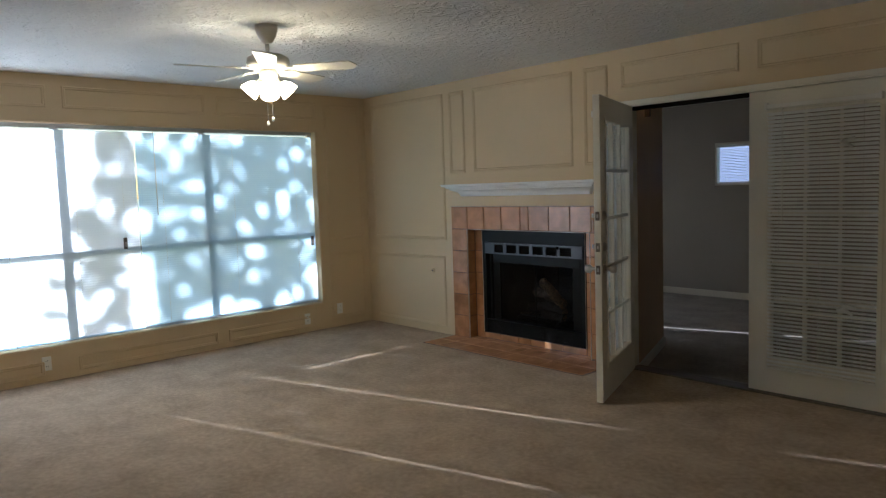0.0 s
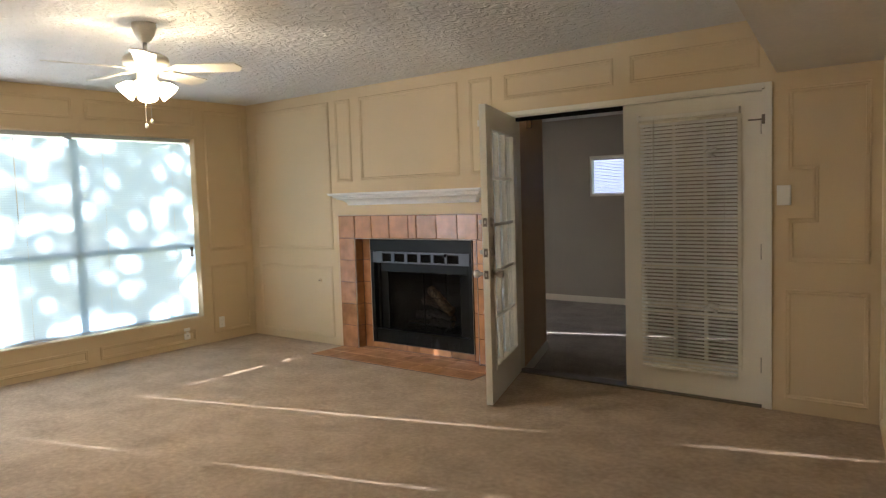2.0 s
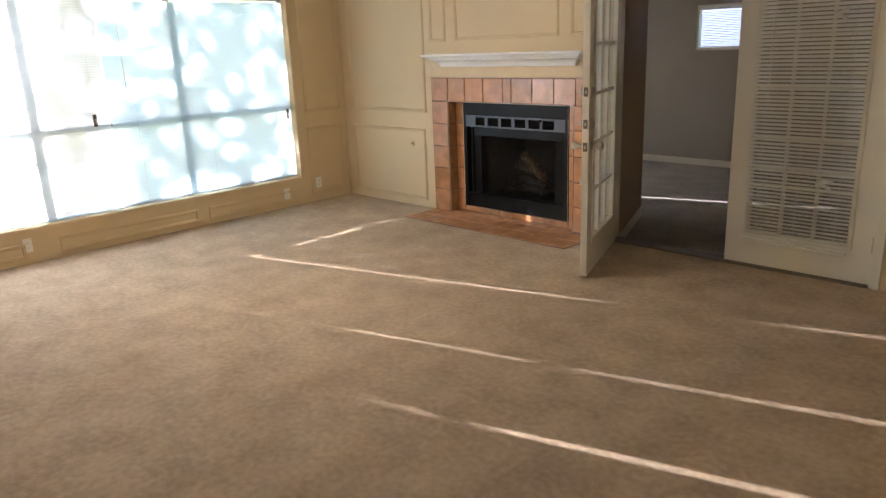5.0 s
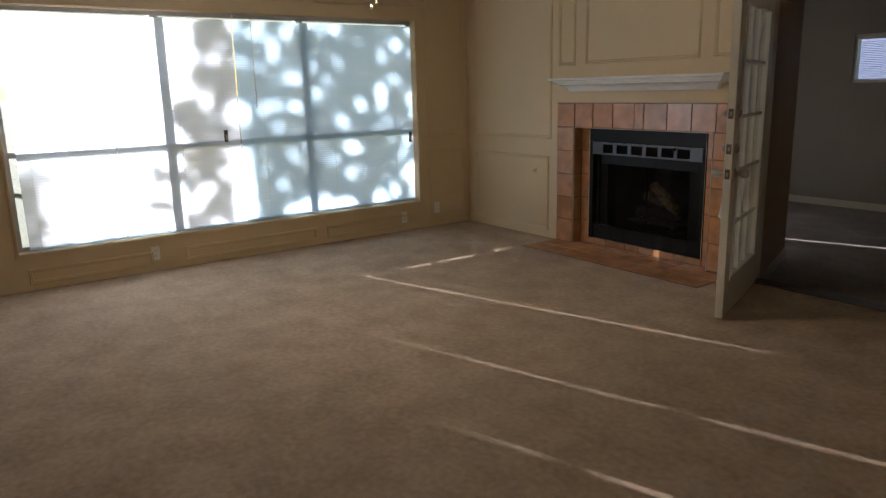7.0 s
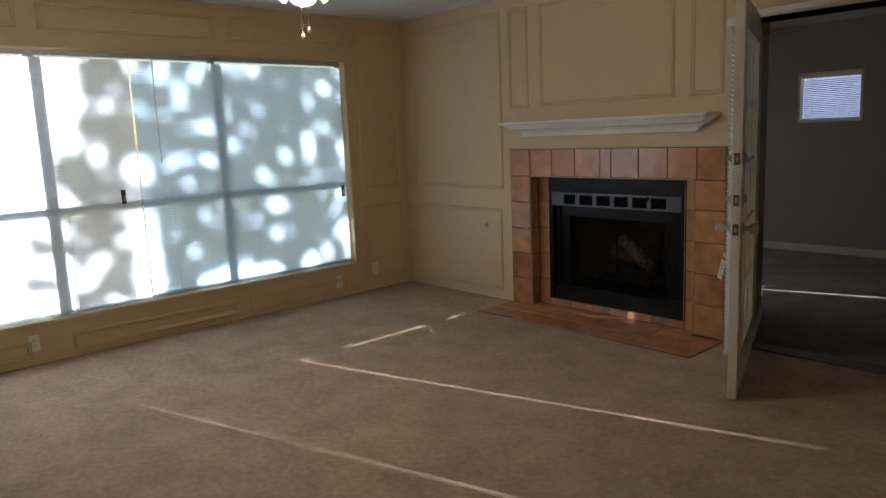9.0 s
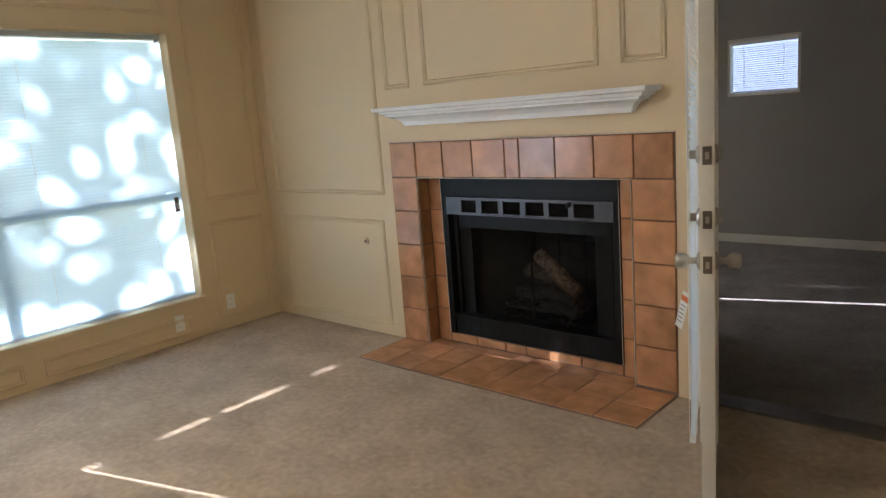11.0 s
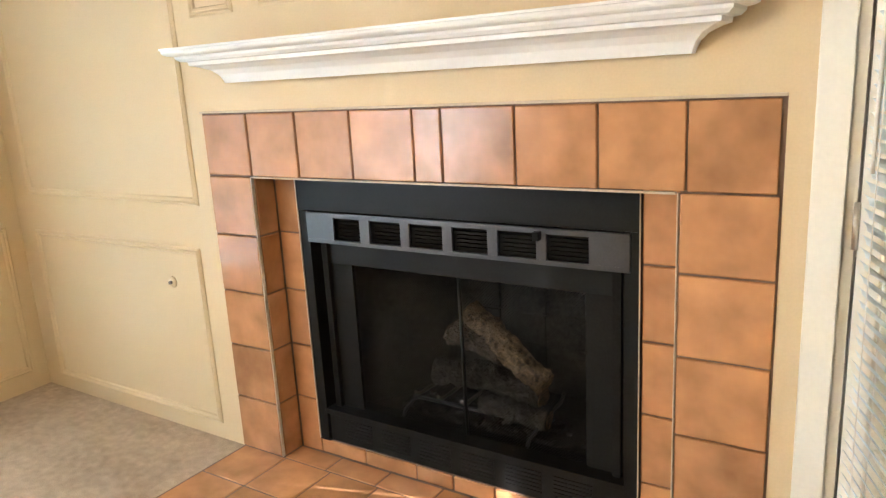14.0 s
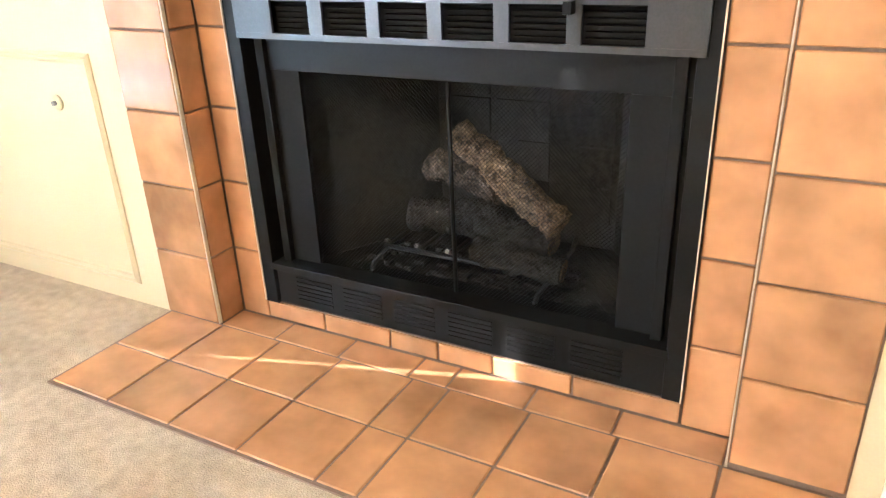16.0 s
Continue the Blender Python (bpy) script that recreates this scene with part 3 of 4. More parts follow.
# added near-black strip that paints the shadow gap at the door head
setting("weatherstrip", block((DX0 + 0.02, YF + 0.03, DZ - 0.03), (DX1 - LW - 0.03, YF + 0.10, DZ - 0.0045)), M_DARK, "dark strip standing in for the shadow gap under the door head", "weatherstrip")
guard = thing("door_guard", (DX1 - 0.06, YF - 0.002, 1.857), "small dark flip latch at the closed door's edge", "latch")
part("arm", block((-0.04, -0.006, -0.005), (0.065, 0.0, 0.005), 0.002), M_BRONZE, guard)
part("plate", block((0.045, -0.014, -0.03), (0.065, -0.0065, 0.03), 0.002), M_BRONZE, guard)

# ---------- mantel ----------
mantel = thing("mantel_shelf", (-4.04, YF, 1.382), "white painted crown-moulding mantel shelf over the fireplace", "mantel")
prof = ((0.0, 0.0), (0.036, 0.0), (0.040, 0.014), (0.048, 0.034), (0.066, 0.055), (0.094, 0.070), (0.112, 0.076), (0.114, 0.090), (0.130, 0.093), (0.140, 0.104), (0.142, 0.114), (0.158, 0.117), (0.166, 0.122), (0.170, 0.130), (0.170, 0.138))
bm = bmesh.new()
rings = []
W0 = 0.715
for back, sx in ((True, -1), (False, -1), (False, 1), (True, 1)):
    rings.append([bm.verts.new((sx * (W0 + o), -0.001 if back else -max(o, 0.001), 0.79 * z)) for o, z in prof])
for a, b in zip(rings, rings[1:]):
    for k in range(len(prof) - 1):
        bm.faces.new((a[k], b[k], b[k + 1], a[k + 1]))
part("crown", bm, M_MANTEL, mantel)
part("shelf_board", block((-W0 - 0.174, -0.174, 0.1095), (W0 + 0.174, -0.001, 0.117), 0.002), M_MANTEL, mantel)

# ---------- fireplace ----------
fire = thing("fireplace", (-4.0344, YF + 0.1, 0.0), "black metal zero-clearance fireplace with vent strip and louvres", "fireplace")
OX, OY = -4.0344, YF + 0.1


def fp(name, boxes, mat, parent=fire, label="", bevel=0.0015):
    bm = bmesh.new()
    for x0, x1, y0, y1, z0, z1 in boxes:
        box(bm, (x0 - OX, y0 - OY, z0), (x1 - OX, y1 - OY, z1), bevel)
    return part(name, bm, mat, parent, label)


BX0, BX1 = -4.6443, -3.434
fp("face_frame", [(BX0, BX0 + 0.045, 5.088, 5.20, 0.07, 0.94), (BX1 - 0.045, BX1, 5.088, 5.20, 0.07, 0.94), (BX0, BX1, 5.085, 5.20, 0.942, 1.055)], M_METAL)
VENTS = ((-4.4794, -4.3651), (-4.3257, -4.2013), (-4.1669, -4.0435), (-4.0091, -3.8867), (-3.8533, -3.7299), (-3.6996, -3.5742))
xs = [-4.5978] + [v for p in VENTS for v in p] + [-3.4609]
fp("vent_strip", [(xs[i], xs[i + 1], 5.078, 5.086, 0.846, 0.922) for i in range(0, len(xs), 2)] + [(-4.5978, -3.4609, 5.0775, 5.0862, 0.922, 0.938), (-4.5978, -3.4609, 5.0775, 5.0862, 0.832, 0.846)], M_STEEL, label="gunmetal strip with six vent openings", bevel=0)
# louvres and backing are near-black: the vents' shade is in their colour
for a, b in VENTS:
    fp("vent_louvre", [(a, b, 5.10 + 0.004 * (k % 2), 5.115, 0.848 + k * 0.0125, 0.856 + k * 0.0125) for k in range(6)], M_DARK, bevel=0)
fp("vent_backing", [(-4.5958, -3.4629, 5.125, 5.14, 0.83, 0.94)], M_DARK, bevel=0)
fp("damper_lever", [(-3.7309, -3.7127, 5.055, 5.08, 0.905, 0.93)], M_METAL)
fp("lintel", [(-4.5958, -3.4831, 5.135, 5.15, 0.745, 0.83)], M_METAL, label="black pierced metal lintel")
fp("side_panel", [(-4.5958, -4.4643, 5.14, 5.155, 0.19, 0.745)], M_INNER)
fp("side_panel", [(-3.6096, -3.4831, 5.14, 5.155, 0.19, 0.745)], M_INNER)
fp("door_track", [(-4.5806, -4.5553, 5.12, 5.138, 0.19, 0.83)], M_INNER)
fp("door_track", [(-3.5236, -3.4983, 5.12, 5.138, 0.19, 0.83)], M_INNER)
fp("lower_panel", [(-4.5958, -3.4801, 5.098, 5.2, 0.068, 0.178), (-4.6059, -3.473, 5.086, 5.2, 0.178, 0.198), (BX0, -4.5958, 5.088, 5.2, 0.066, 0.07)], M_METAL)
for k in range(6):
    x = -4.525 + k * 0.165
    for j in range(6):
        fp("louvre", [(x, x + 0.125, 5.094, 5.0975, 0.088 + j * 0.0135, 0.0955 + j * 0.0135)], M_METAL, bevel=0.001)
# firebox shell, tapering towards the back
bm = bmesh.new()
f0 = [(-4.5553, 5.156), (-3.5135, 5.156)]
f1 = [(-4.3227, 5.62), (-3.7461, 5.62)]
q = {}
for i, (p, zt) in enumerate(((f0[0], 0.80), (f0[1], 0.80), (f1[1], 0.80), (f1[0], 0.80))):
    q[i] = [bm.verts.new((p[0] - OX, p[1] - OY, 0.17)), bm.verts.new((p[0] - OX, p[1] - OY, zt))]
for i, j in ((1, 2), (2, 3), (3, 0)):
    bm.faces.new((q[i][0], q[j][0], q[j][1], q[i][1]))
bm.faces.new([q[i][0] for i in range(4)]), bm.faces.new([q[i][1] for i in range(4)])
part("firebox", bm, M_SOOT, fire, "soot-blackened firebox lining")
for i in range(4):
    for j in range(3):
        fp("firebrick", [(-4.3125 + j * 0.19 + (0.07 if i % 2 else 0), -4.3125 + j * 0.19 + 0.17, 5.606, 5.62, 0.25 + i * 0.12, 0.36 + i * 0.12)], M_SOOT, bevel=0.004)
# mesh curtain of fine wire, drawn to the middle
bm = bmesh.new()
for s in (-1, 1):
    for k in range(-46, 80):
        x0 = -4.4643 + k * 0.0105
        a, b = (x0, 0.20), (x0 + s * 0.545, 0.745)
        lo, hi = -4.4643, -3.6096
        if s < 0:
            a = (x0 + 0.30, 0.20)
            b = (x0 + 0.30 - 0.545, 0.745)
        t0, t1 = 0.0, 1.0
        dx = b[0] - a[0]
        for lim, sg in ((lo, 1), (hi, -1)):
            va, vb = sg * (a[0] - lim), sg * (b[0] - lim)
            if va < 0 and vb < 0:
                t0 = 2
            elif va < 0:
                t0 = max(t0, va / (va - vb))
            elif vb < 0:
                t1 = min(t1, va / (va - vb))
        if t1 - t0 < 0.01:
            continue
        p = [(a[0] + dx * t - OX, 5.148 + s * 0.0006 - OY, a[1] + 0.545 * t) for t in (t0, t1)]
        tube(bm, p, 0.0007, 3)
curtain = part("mesh_curtain", bm, M_METAL, fire, "fine black wire mesh spark curtain")
curtain["kind"] = "stuff"
bm = bmesh.new()
tube(bm, [(-4.0293 - OX, 5.145 - OY, 0.2), (-4.0344 - OX, 5.145 - OY, 0.745)], 0.006, 6)
part("curtain_seam", bm, M_METAL, fire)


def log(pts, r, mat, label, lump=0.35):
    o = pts[0]
    t = thing("fire_log", o, label, "log", "gas logs")
    bm = bmesh.new()
    P = [Vector(p) - Vector(o) for p in pts]
    fine = []
    for a, b in zip(P, P[1:]):
        fine += [a.lerp(b, k / 16) for k in range(16)]
    fine.append(P[-1])
    tube(bm, fine, r, 26, lump)
    part("bark", bm, mat, t)
    tip = P[-1] + (P[-1] - P[-2]).normalized() * 0.003
    bm = bmesh.new()
    tube(bm, [P[-1] - (P[-1] - P[-2]).normalized() * 0.004, tip], r * 0.82, 14, lump * 0.5)
    part("cut_end", bm, M_LOG, t, "pale sawn end")


log([(-4.1001, 5.32, 0.575), (-3.9484, 5.28, 0.485), (-3.7866, 5.235, 0.385)], 0.040, M_LOG, "pale grey-brown ceramic gas log leaning across the others")
log([(-3.9788, 5.33, 0.43), (-4.09, 5.35, 0.45), (-4.2114, 5.36, 0.46)], 0.042, M_ASH, "grey ceramic gas log stub at the back")
log([(-4.2417, 5.30, 0.335), (-4.0394, 5.31, 0.345), (-3.8169, 5.29, 0.315)], 0.045, M_CHAR, "charred dark ceramic gas log across the grate")
log([(-4.0091, 5.22, 0.30), (-3.8877, 5.215, 0.285), (-3.7663, 5.22, 0.275)], 0.034, M_CHAR, "charred ceramic gas log at the front of the grate")
grate = thing("fire_grate", (-4.0394, 5.27, 0.172), "grey iron log grate with bent legs", "grate")
for k in range(6):
    x = -0.24 + k * 0.096
    bm = bmesh.new()
    tube(bm, [(x, -0.06, 0.105), (x, -0.03, 0.085), (x, 0.12, 0.085), (x, 0.15, 0.11)], 0.007, 6)
    part("grate_bar", bm, M_BRONZE, grate)
for x in (-0.26, 0.225):
    bm = bmesh.new()
    tube(bm, [(x - 0.012, -0.105, 0.0), (x, -0.10, 0.05), (x + 0.02, -0.07, 0.082), (x + 0.04, 0.0, 0.083)], 0.007, 6)
    part("grate_leg", bm, M_STEEL, grate)
bm = bmesh.new()
tube(bm, [(-0.25, -0.055, 0.085), (0.25, -0.055, 0.085)], 0.007, 6)
part("cross_bar", bm, M_STEEL, grate)
bm = bmesh.new()
random.seed(3)
for k in range(140):
    c = Vector((random.gauss(-4.0091, 0.16), random.uniform(5.2, 5.42), 0.178))
    s = random.uniform(0.006, 0.018)
    box(bm, c - Vector((s, s, 0.006)), c + Vector((s, s, s * 0.7)))
tagged(part("embers", bm, M_CHAR), "loose dark ember chips on the firebox floor", "embers", kind="stuff")

# ---------- ceiling fan ----------
FAN = (-3.79, 2.42)
fan = thing("ceiling_fan", (FAN[0], FAN[1], 0), "white five-blade ceiling fan with lit frosted glass shades", "ceiling fan")
part("canopy", lathe([(0.02, 2.375), (0.035, 2.385), (0.055, 2.42), (0.068, 2.46), (0.068, ZC)], 28), M_FANB, fan)
part("downrod", lathe([(0.012, 2.30), (0.012, 2.38)], 14), M_FANB, fan)
part("motor", lathe([(0.03, 2.315), (0.09, 2.31), (0.125, 2.29), (0.13, 2.262), (0.125, 2.235), (0.10, 2.225), (0.04, 2.222)], 36), M_FANB, fan, "antique white motor housing")
part("light_hub", lathe([(0.05, 2.221), (0.055, 2.19), (0.05, 2.16), (0.035, 2.14), (0.02, 2.12)], 24), M_FANB, fan)
heading = radians(-31)
for k in range(5):
    a = math.degrees(heading) + 72 * k
    bm = bmesh.new()
    outline = []
    for i in range(13):
        u = i / 12
        outline.append((0.18 + 0.37 * u, 0.052 + 0.016 * u if u < 0.86 else (0.068 * math.sqrt(max(0, 1 - ((u - 0.86) / 0.14) ** 2)) + 0.001)))
    pts = outline + [(x, -y) for x, y in outline[::-1]]
    b2 = prism(pts, -0.003, 0.003)
    blade = part("blade", b2, M_BLADE, fan, "cream fan blade", pose(0, 0, 2.225, 0, 0, a) @ pose(0, 0, 0, -11))
    bm = bmesh.new()
    box(bm, (0.08, -0.014, 0.0), (0.17, 0.014, 0.008), 0.003)
    box(bm, (0.16, -0.035, 0.004), (0.26, 0.035, 0.0085), 0.002)
    part("blade_iron", bm, M_FANB, fan, m=pose(0, 0, 2.222, 0, 0, a) @ pose(0, 0, 0, -11))
for k in range(4):
    a = math.degrees(heading) + 2 + 90 * k
    mm = pose(0, 0, 2.165, 0, 0, a) @ pose(0.046, 0, 0, 0, 136, 0)
    arm = part("light_arm", lathe([(0.011, -0.02), (0.011, 0.03), (0.024, 0.035), (0.026, 0.055)], 14), M_FANB, fan, m=mm)
    part("shade", lathe([(0.022, 0.036), (0.032, 0.048), (0.046, 0.068), (0.053, 0.092), (0.058, 0.115), (0.051, 0.117), (0.02, 0.092)], 22), M_SHADE, fan, "glowing frosted tulip glass shade", mm)
for dx, dy, zb in ((0.012, 0.01, 1.93), (-0.01, -0.012, 1.905)):
    bm = bmesh.new()
    tube(bm, [(dx, dy, 2.125), (dx, dy, zb)], 0.0022, 5)
    ch = part("pull_chain", bm, M_NICKEL, fan, "thin brass pull chain")
    part("chain_bob", lathe([(0.002, zb + 0.008), (0.008, zb), (0.009, zb - 0.012), (0.003, zb - 0.02)], 12, pose(dx, dy, 0)), M_PLASTIC, fan)


# ---------- fixtures ----------
def outlet(place, rz, name="wall_outlet", label="ivory duplex outlet plate low on the wall", w=0.07, h=0.115):
    t = thing(name, place, label, "outlet", "wall outlets", rz=rz)
    part("plate", block((-w / 2, -0.006, -h / 2), (w / 2, 0.0, h / 2), 0.003), M_PLASTIC, t)
    for z in (-0.022, 0.022):
        r = part("receptacle", block((-0.016, -0.0085, z - 0.014), (0.016, -0.0062, z + 0.014), 0.001), M_PLASTIC, t)
        for x in (-0.006, 0.006):
            # slots as dark bars, their inner shade put into the colour
            part("slot", block((x - 0.0012, -0.0092, z - 0.004), (x + 0.0012, -0.0087, z + 0.005)), M_DARK, r)
    return t


outlet((XW, 4.135, 0.14), 90), outlet((XW, 4.555, 0.195), 90), outlet((XW, 1.635, 0.15), 90)
sw = thing("light_switch", (-0.945, YF - 0.014, 1.375), "white toggle light switch plate beside the doors", "switch")
part("plate", block((-0.04, -0.006, -0.062), (0.04, 0.014, 0.062), 0.003), M_PLASTIC, sw)
part("toggle", block((-0.005, -0.016, -0.008), (0.005, -0.006, 0.012), 0.002), M_PLASTIC, sw)
gk = thing("gas_valve", (-5.27, YF, 0.635), "small brass gas key valve with round escutcheon", "valve")
part("escutcheon", lathe([(0.024, 0), (0.022, 0.005), (0.01, 0.008)], 20, pose(0, 0, 0, 90)), M_WALL, gk)
part("key_socket", lathe([(0.007, 0.008), (0.007, 0.018)], 10, pose(0, 0, 0, 90)), M_BRONZE, gk)
lampw = thing("wall_lamp", (-3.19, 5.62, 2.06), "small dark wall spotlight glowing warm in the passage", "lamp")
part("stem", block((-0.03, -0.012, -0.05), (0.05, 0.012, 0.05), 0.004), M_BRONZE, lampw)
part("bulb", lathe([(0.014, 0.052), (0.02, 0.06), (0.014, 0.07)], 12, pose(0.03, 0, 0)), M_BULB, lampw)

# the window wall stands a little out of square: turn it, and all that sits in it, about the corner
turn = Matrix.Translation((XW, YF, 0)) @ Matrix.Rotation(radians(1.7), 4, "Z") @ Matrix.Translation((-XW, -YF, 0))
for ob in [o for o in scene.objects if o.parent is None and o.name.split(".")[0] in ("wall_west", "window_1", "window_blind", "window_latch", "wall_outlet")]:
    if ob.matrix_basis.translation.y < YF + 0.2:
        ob.matrix_basis = turn @ ob.matrix_basis

# ---------- outdoors ----------
setting("ground", block((-900, -900, -0.5), (900, 900, -0.2)), M_GRASS, "dry lawn outside the windows", "ground")
random.seed(11)
tree = thing("tree", (-6.35 - 14.0, 3.75 - 4.40, -0.2), "leafy broad tree shading the big window", "tree")
bm = bmesh.new()
tube(bm, [(0, 0, 0), (0.05, 0.05, 1.2), (-0.05, 0.1, 2.6), (0.1, 0.0, 3.6), (0, 0.1, 5.2)], 0.17, 10, 0.2, 0.3)
part("trunk", bm, M_BARK, tree)
for k in range(9):
    a = k * 2.4
    bm = bmesh.new()
    z = 3.2 + 0.22 * k
    tube(bm, [(0, 0.05, z), (0.5 * math.cos(a), 0.6 * math.sin(a), z + 0.5), (1.0 * math.cos(a), 1.5 * math.sin(a), z + 0.8)], 0.05, 6, 0.1, 0.3)
    part("limb", bm, M_BARK, tree)
bm = bmesh.new()
side = SUN_TO.cross(Vector((0, 0, 1))).normalized()
up = side.cross(SUN_TO).normalized()
foot = tree.matrix_basis.translation
for _ in range(60000):
    p = Vector((random.gauss(0, 0.7), random.uniform(-3.0, 2.6), random.uniform(-2.6, 2.6)))
    ring = (p.y / 1.95) ** 2 + (p.z / 2.2) ** 2
    thick = noise.noise(Vector((p.dot(side) * 8.4, p.dot(up) * 8.4, p.x * 0.2)))
    broad = noise.noise(Vector((p.dot(side) * 0.9 + 7, p.dot(up) * 0.9, 3.0)))
    if thick + 0.35 * broad < -0.15 + 0.5 * max(0.0, ring - 0.7) or ring > 1.4:
        continue
    q = p + Vector((0, 0, 4.75))
    far = (foot.x + q.x - XW) / SUN_TO.x
    sy, sz = foot.y + q.y - far * SUN_TO.y, foot.z + q.z - far * SUN_TO.z
    edge = 1.76 + 0.5 * max(0.0, sz - 1.05) + 0.4 * noise.noise(Vector((sy * 3, sz * 3, 9.0)))
    if sy < edge and (sz > 0.72 or thick < 0.22):
        continue
    # leaves left out so low sun reaches the blinds' edges and makes streaks
    if abs(sy - 2.45) < 0.1 and (0.2 < sz < 1.02 or 1.17 < sz < 1.36) or 0.2 < sz < 0.42 and 2.85 < sy < 3.95 or abs(sy - 4.3) < 0.06 and 0.3 < sz < 0.72:
        continue
    s = random.uniform(0.045, 0.085)
    e = Euler((random.uniform(0, 6), random.uniform(0, 6), random.uniform(0, 6))).to_matrix()
    bm.faces.new([bm.verts.new(q + e @ Vector(v) * s) for v in ((-1, 0, 0), (0, -0.5, 0.1), (1, 0, 0), (0, 0.5, 0.1))])
me = bpy.data.meshes.new("crown")
bm.to_mesh(me), bm.free()
me.materials.append(M_LEAF)
crown = new("crown", me)
crown.parent = tree

# unseen tree, added to keep low sun off the window's left end
small = thing("tree", (-20.1, -3.75, -0.2), "unseen slender tree added to shade the window's lower left", "tree")
bm = bmesh.new()
tube(bm, [(0, 0, 0), (0.04, 0.02, 1.6), (0.0, 0.06, 3.1), (0.03, 0.05, 3.9)], 0.06, 8, 0.15, 0.35)
part("trunk", bm, M_BARK, small)
bm = bmesh.new()
for _ in range(2600):
    y = random.uniform(-0.4, 0.66)
    q = Vector((random.gauss(0, 0.3), y, random.uniform(3.25, 4.32)))
    if y > 0.25 and noise.noise(Vector((y * 6, q.z * 6, 2.0))) < 0.2:
        continue
    e = Euler((random.uniform(0, 6), random.uniform(0, 6), random.uniform(0, 6))).to_matrix()
    bm.faces.new([bm.verts.new(q + e @ Vector(v) * 0.06) for v in ((-1, 0, 0), (0, -0.5, 0.1), (1, 0, 0), (0, 0.5, 0.1))])
part("crown", bm, M_LEAF, small)

nb = thing("neighbour_house", (-7.5, 15.0, -0.2), "pale blue-grey sided house seen through the high window", "house")
part("wall", block((-7, 0, 0), (7, 0.2, 3.0)), material("blue_grey_siding", (0.13, 0.16, 0.27), 0.8, 0, 0.1, 2, 30, 0.2, 0.01), nb)
part("fascia", block((-7.2, -0.4, 2.75), (7.2, -0.35, 2.95)), M_MANTEL, nb, "white eaves board")
part("roof", prism([(-0.4, 2.96), (-0.4, 3.02), (2.6, 4.2), (2.6, 4.1)], -7.2, 7.2, "x"), M_BRICK, nb, "dull red shingle roof")

# ---------- tiles, last ----------
surround = thing("fireplace_surround", (0, 0, 0), "glazed terracotta tile fireplace surround with dark grout", "surround")
hearth = thing("hearth", (0, 0, 0), "flush terracotta tile hearth in front of the fireplace", "hearth")


def tile(parent, a, b):
    """One glazed tile between two corners, its joint taken off all round."""
    g = 0.0025
    lo, hi = [min(p, q) for p, q in zip(a, b)], [max(p, q) for p, q in zip(a, b)]
    thin = min(range(3), key=lambda i: hi[i] - lo[i])
    for i in range(3):
        if i != thin:
            lo[i], hi[i] = lo[i] + g + random.uniform(0, 0.0012), hi[i] - g - random.uniform(0, 0.0012)
    c = [(p + q) / 2 for p, q in zip(lo, hi)]
    bm = bmesh.new()
    box(bm, [p - o for p, o in zip(lo, c)], [q - o for q, o in zip(hi, c)])
    bmesh.ops.bevel(bm, geom=list(bm.edges), offset=0.0025, segments=1, affect="EDGES")
    part("tile", bm, M_TILE, parent, m=pose(*c))


random.seed(5)
TX = [-4.965, -4.7455, -4.525, -4.2994, -4.0678, -3.9717, -3.7431, -3.5155, -3.301, -3.1008]
TZ = [0.005, 0.22, 0.43, 0.642, 0.855, 1.067]
for a, b in zip(TX, TX[1:]):
    tile(surround, (a, YF - 0.010, TZ[-1]), (b, YF + 0.002, FZ1 - 0.002))
for a, b in zip(TZ, TZ[1:]):
    tile(surround, (FX0 + 0.004, YF - 0.010, a), (-4.7546, YF + 0.002, b))
    tile(surround, (-3.3162, YF - 0.010, a + 0.014), (FX1 - 0.002, YF + 0.002, b + (0.014 if b < 1 else 0.0)))
    tile(surround, (-4.7596, YF + 0.003, a), (-4.7495, YF + 0.095, b))
    tile(surround, (-3.3213, YF + 0.003, a), (-3.3112, YF + 0.095, b))
    tile(surround, (-4.7475, YF + 0.092, a), (BX0, YF + 0.104, b))
    tile(surround, (BX1, YF + 0.092, a), (-3.3233, YF + 0.104, b))
UX = [BX0, -4.4339, -4.2114, -4.0617, -3.9039, -3.6915, BX1]
for a, b in zip(UX, UX[1:]):
    tile(surround, (a, YF + 0.09, 0.008), (b, YF + 0.102, 0.066))
bm = bmesh.new()
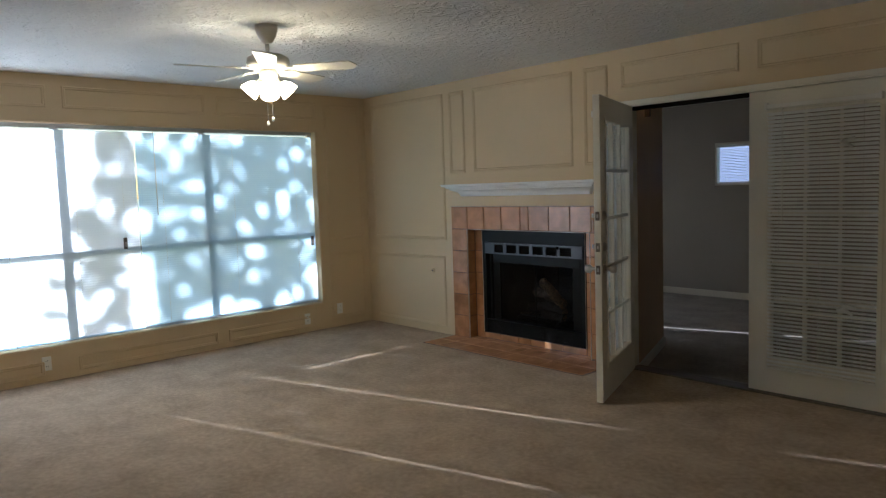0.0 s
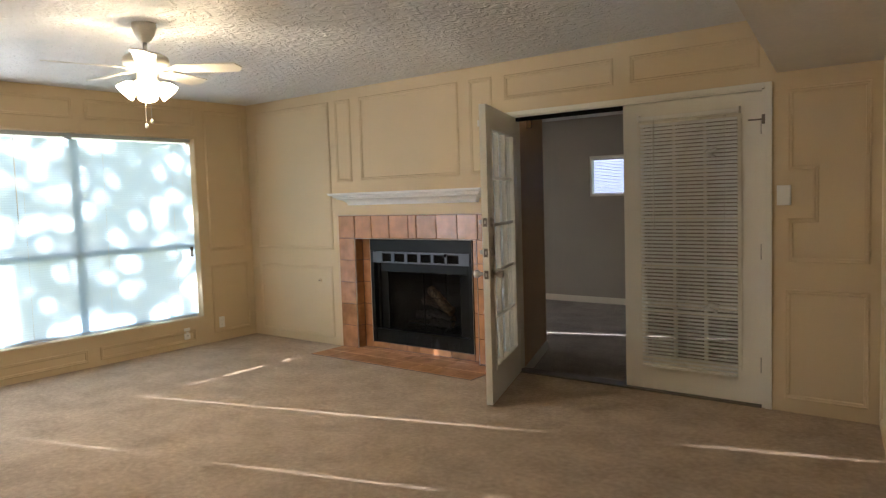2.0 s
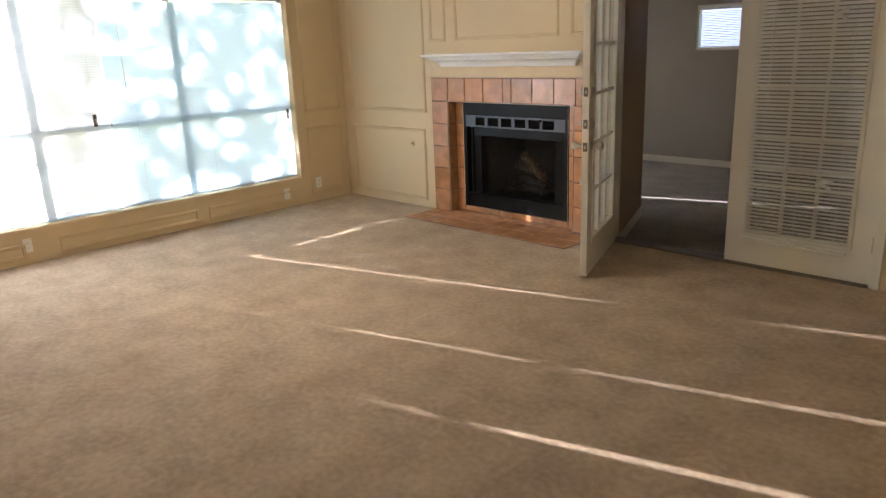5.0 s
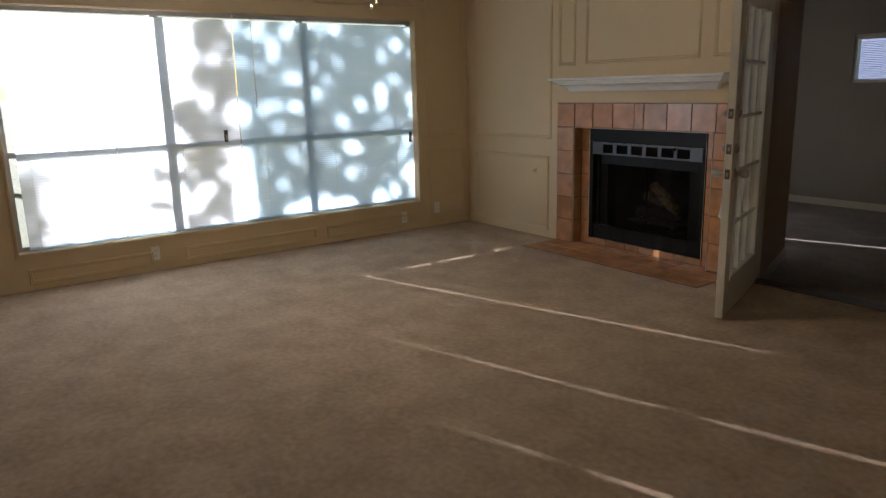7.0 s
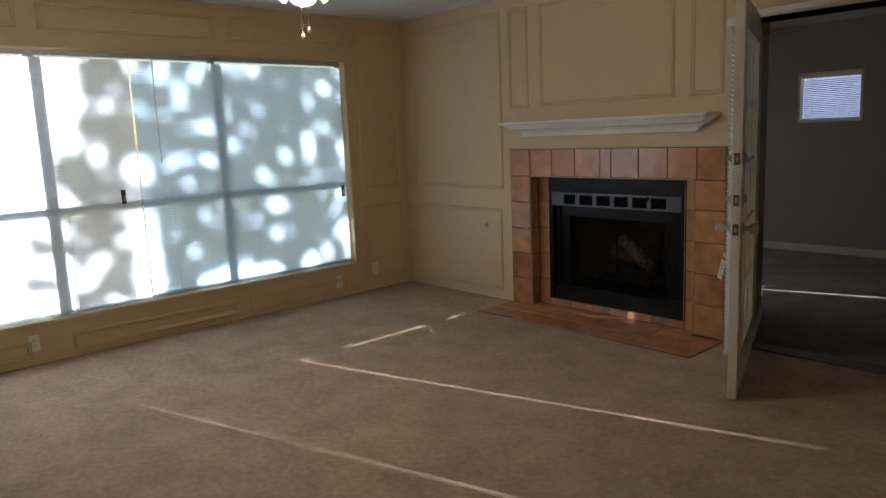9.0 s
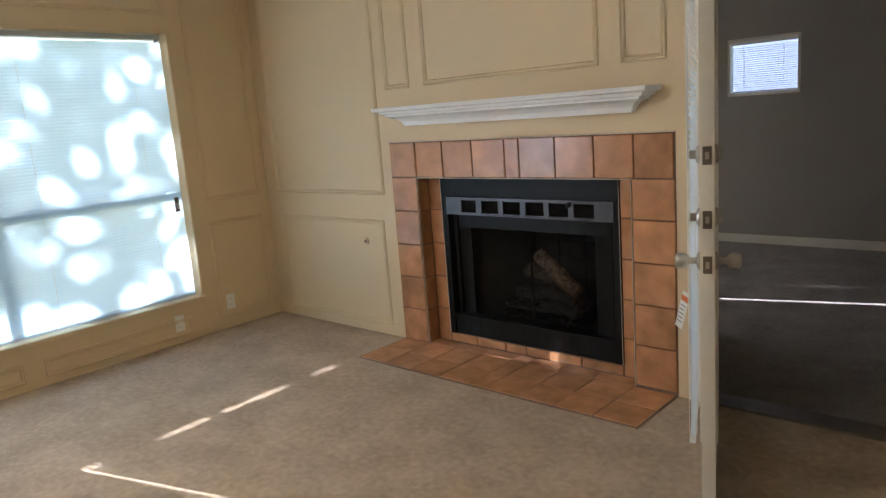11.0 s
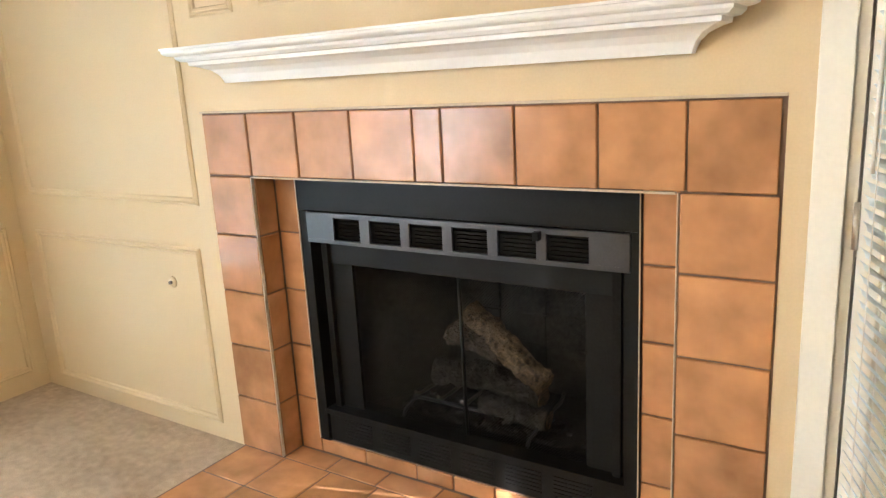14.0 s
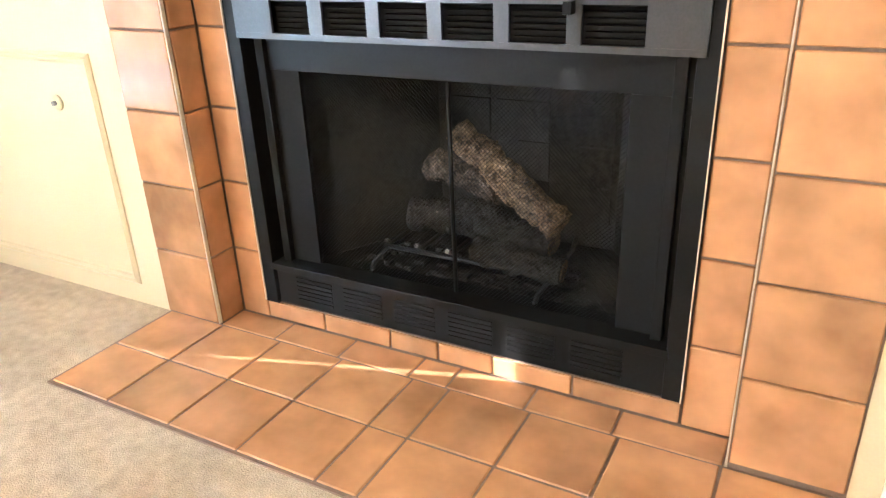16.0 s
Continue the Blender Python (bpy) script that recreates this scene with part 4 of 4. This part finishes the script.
box(bm, (FX0, YF + 0.0, 0), (-4.7556, YF + 0.12, FZ1)), box(bm, (-3.3152, YF, 0), (FX1, YF + 0.12, FZ1)), box(bm, (-4.7556, YF, 1.07), (-3.3152, YF + 0.12, FZ1))
box(bm, (-4.7556, YF + 0.1, 0), (BX0 + 0.002, YF + 0.2, 1.07)), box(bm, (BX1 - 0.002, YF + 0.1, 0), (-3.3152, YF + 0.2, 1.07)), box(bm, (BX0, YF + 0.098, 0), (BX1, YF + 0.2, 0.066)), box(bm, (BX0, YF + 0.13, 1.05), (BX1, YF + 0.2, 1.07))
part("grout", bm, M_GROUT, surround)
for a, b in (((FX0, YF - 0.011, FZ1 - 0.001), (FX1, YF - 0.0005, FZ1 + 0.006)), ((-3.3203, YF - 0.011, 0.01), (-3.3167, YF + 0.001, 1.066)),
             ((-4.7546, YF - 0.011, 0.01), (-4.75, YF + 0.001, 1.066)), ((BX0 + 0.0005, YF + 0.083, 0.07), (BX0 + 0.004, YF + 0.088, 1.05)), ((BX1 - 0.004, YF + 0.083, 0.07), (BX1 - 0.0005, YF + 0.088, 1.05)), ((-4.7475, YF - 0.011, 1.062), (-3.3233, YF + 0.001, 1.0675))):
    part("caulk_line", block(a, b, 0.001), M_CAULK, surround, "pale caulk line")
HX = [-4.9549, -4.7374, -4.5199, -4.3045, -4.0819, -3.9747, -3.7582, -3.5458, -3.3263, -3.1038]
for a, b in zip(HX, HX[1:]):
    tile(hearth, (a, 4.575, -0.004), (b, 4.782, 0.009))
    tile(hearth, (a, 4.782, -0.004), (b, 4.992, 0.009))
JX = [-4.7495, -4.5472, -4.3227, -4.1001, -3.9889, -3.7765, -3.564, -3.3233]
for a, b in zip(JX, JX[1:]):
    tile(hearth, (a, 4.992, -0.004), (b, 5.09, 0.009))
bm = bmesh.new()
box(bm, (-4.9619, 4.568, -0.01), (-3.0967, 4.995, 0.0055)), box(bm, (-4.7495, 4.995, -0.01), (-3.3233, 5.098, 0.0055))
part("grout", bm, M_GROUT, hearth)
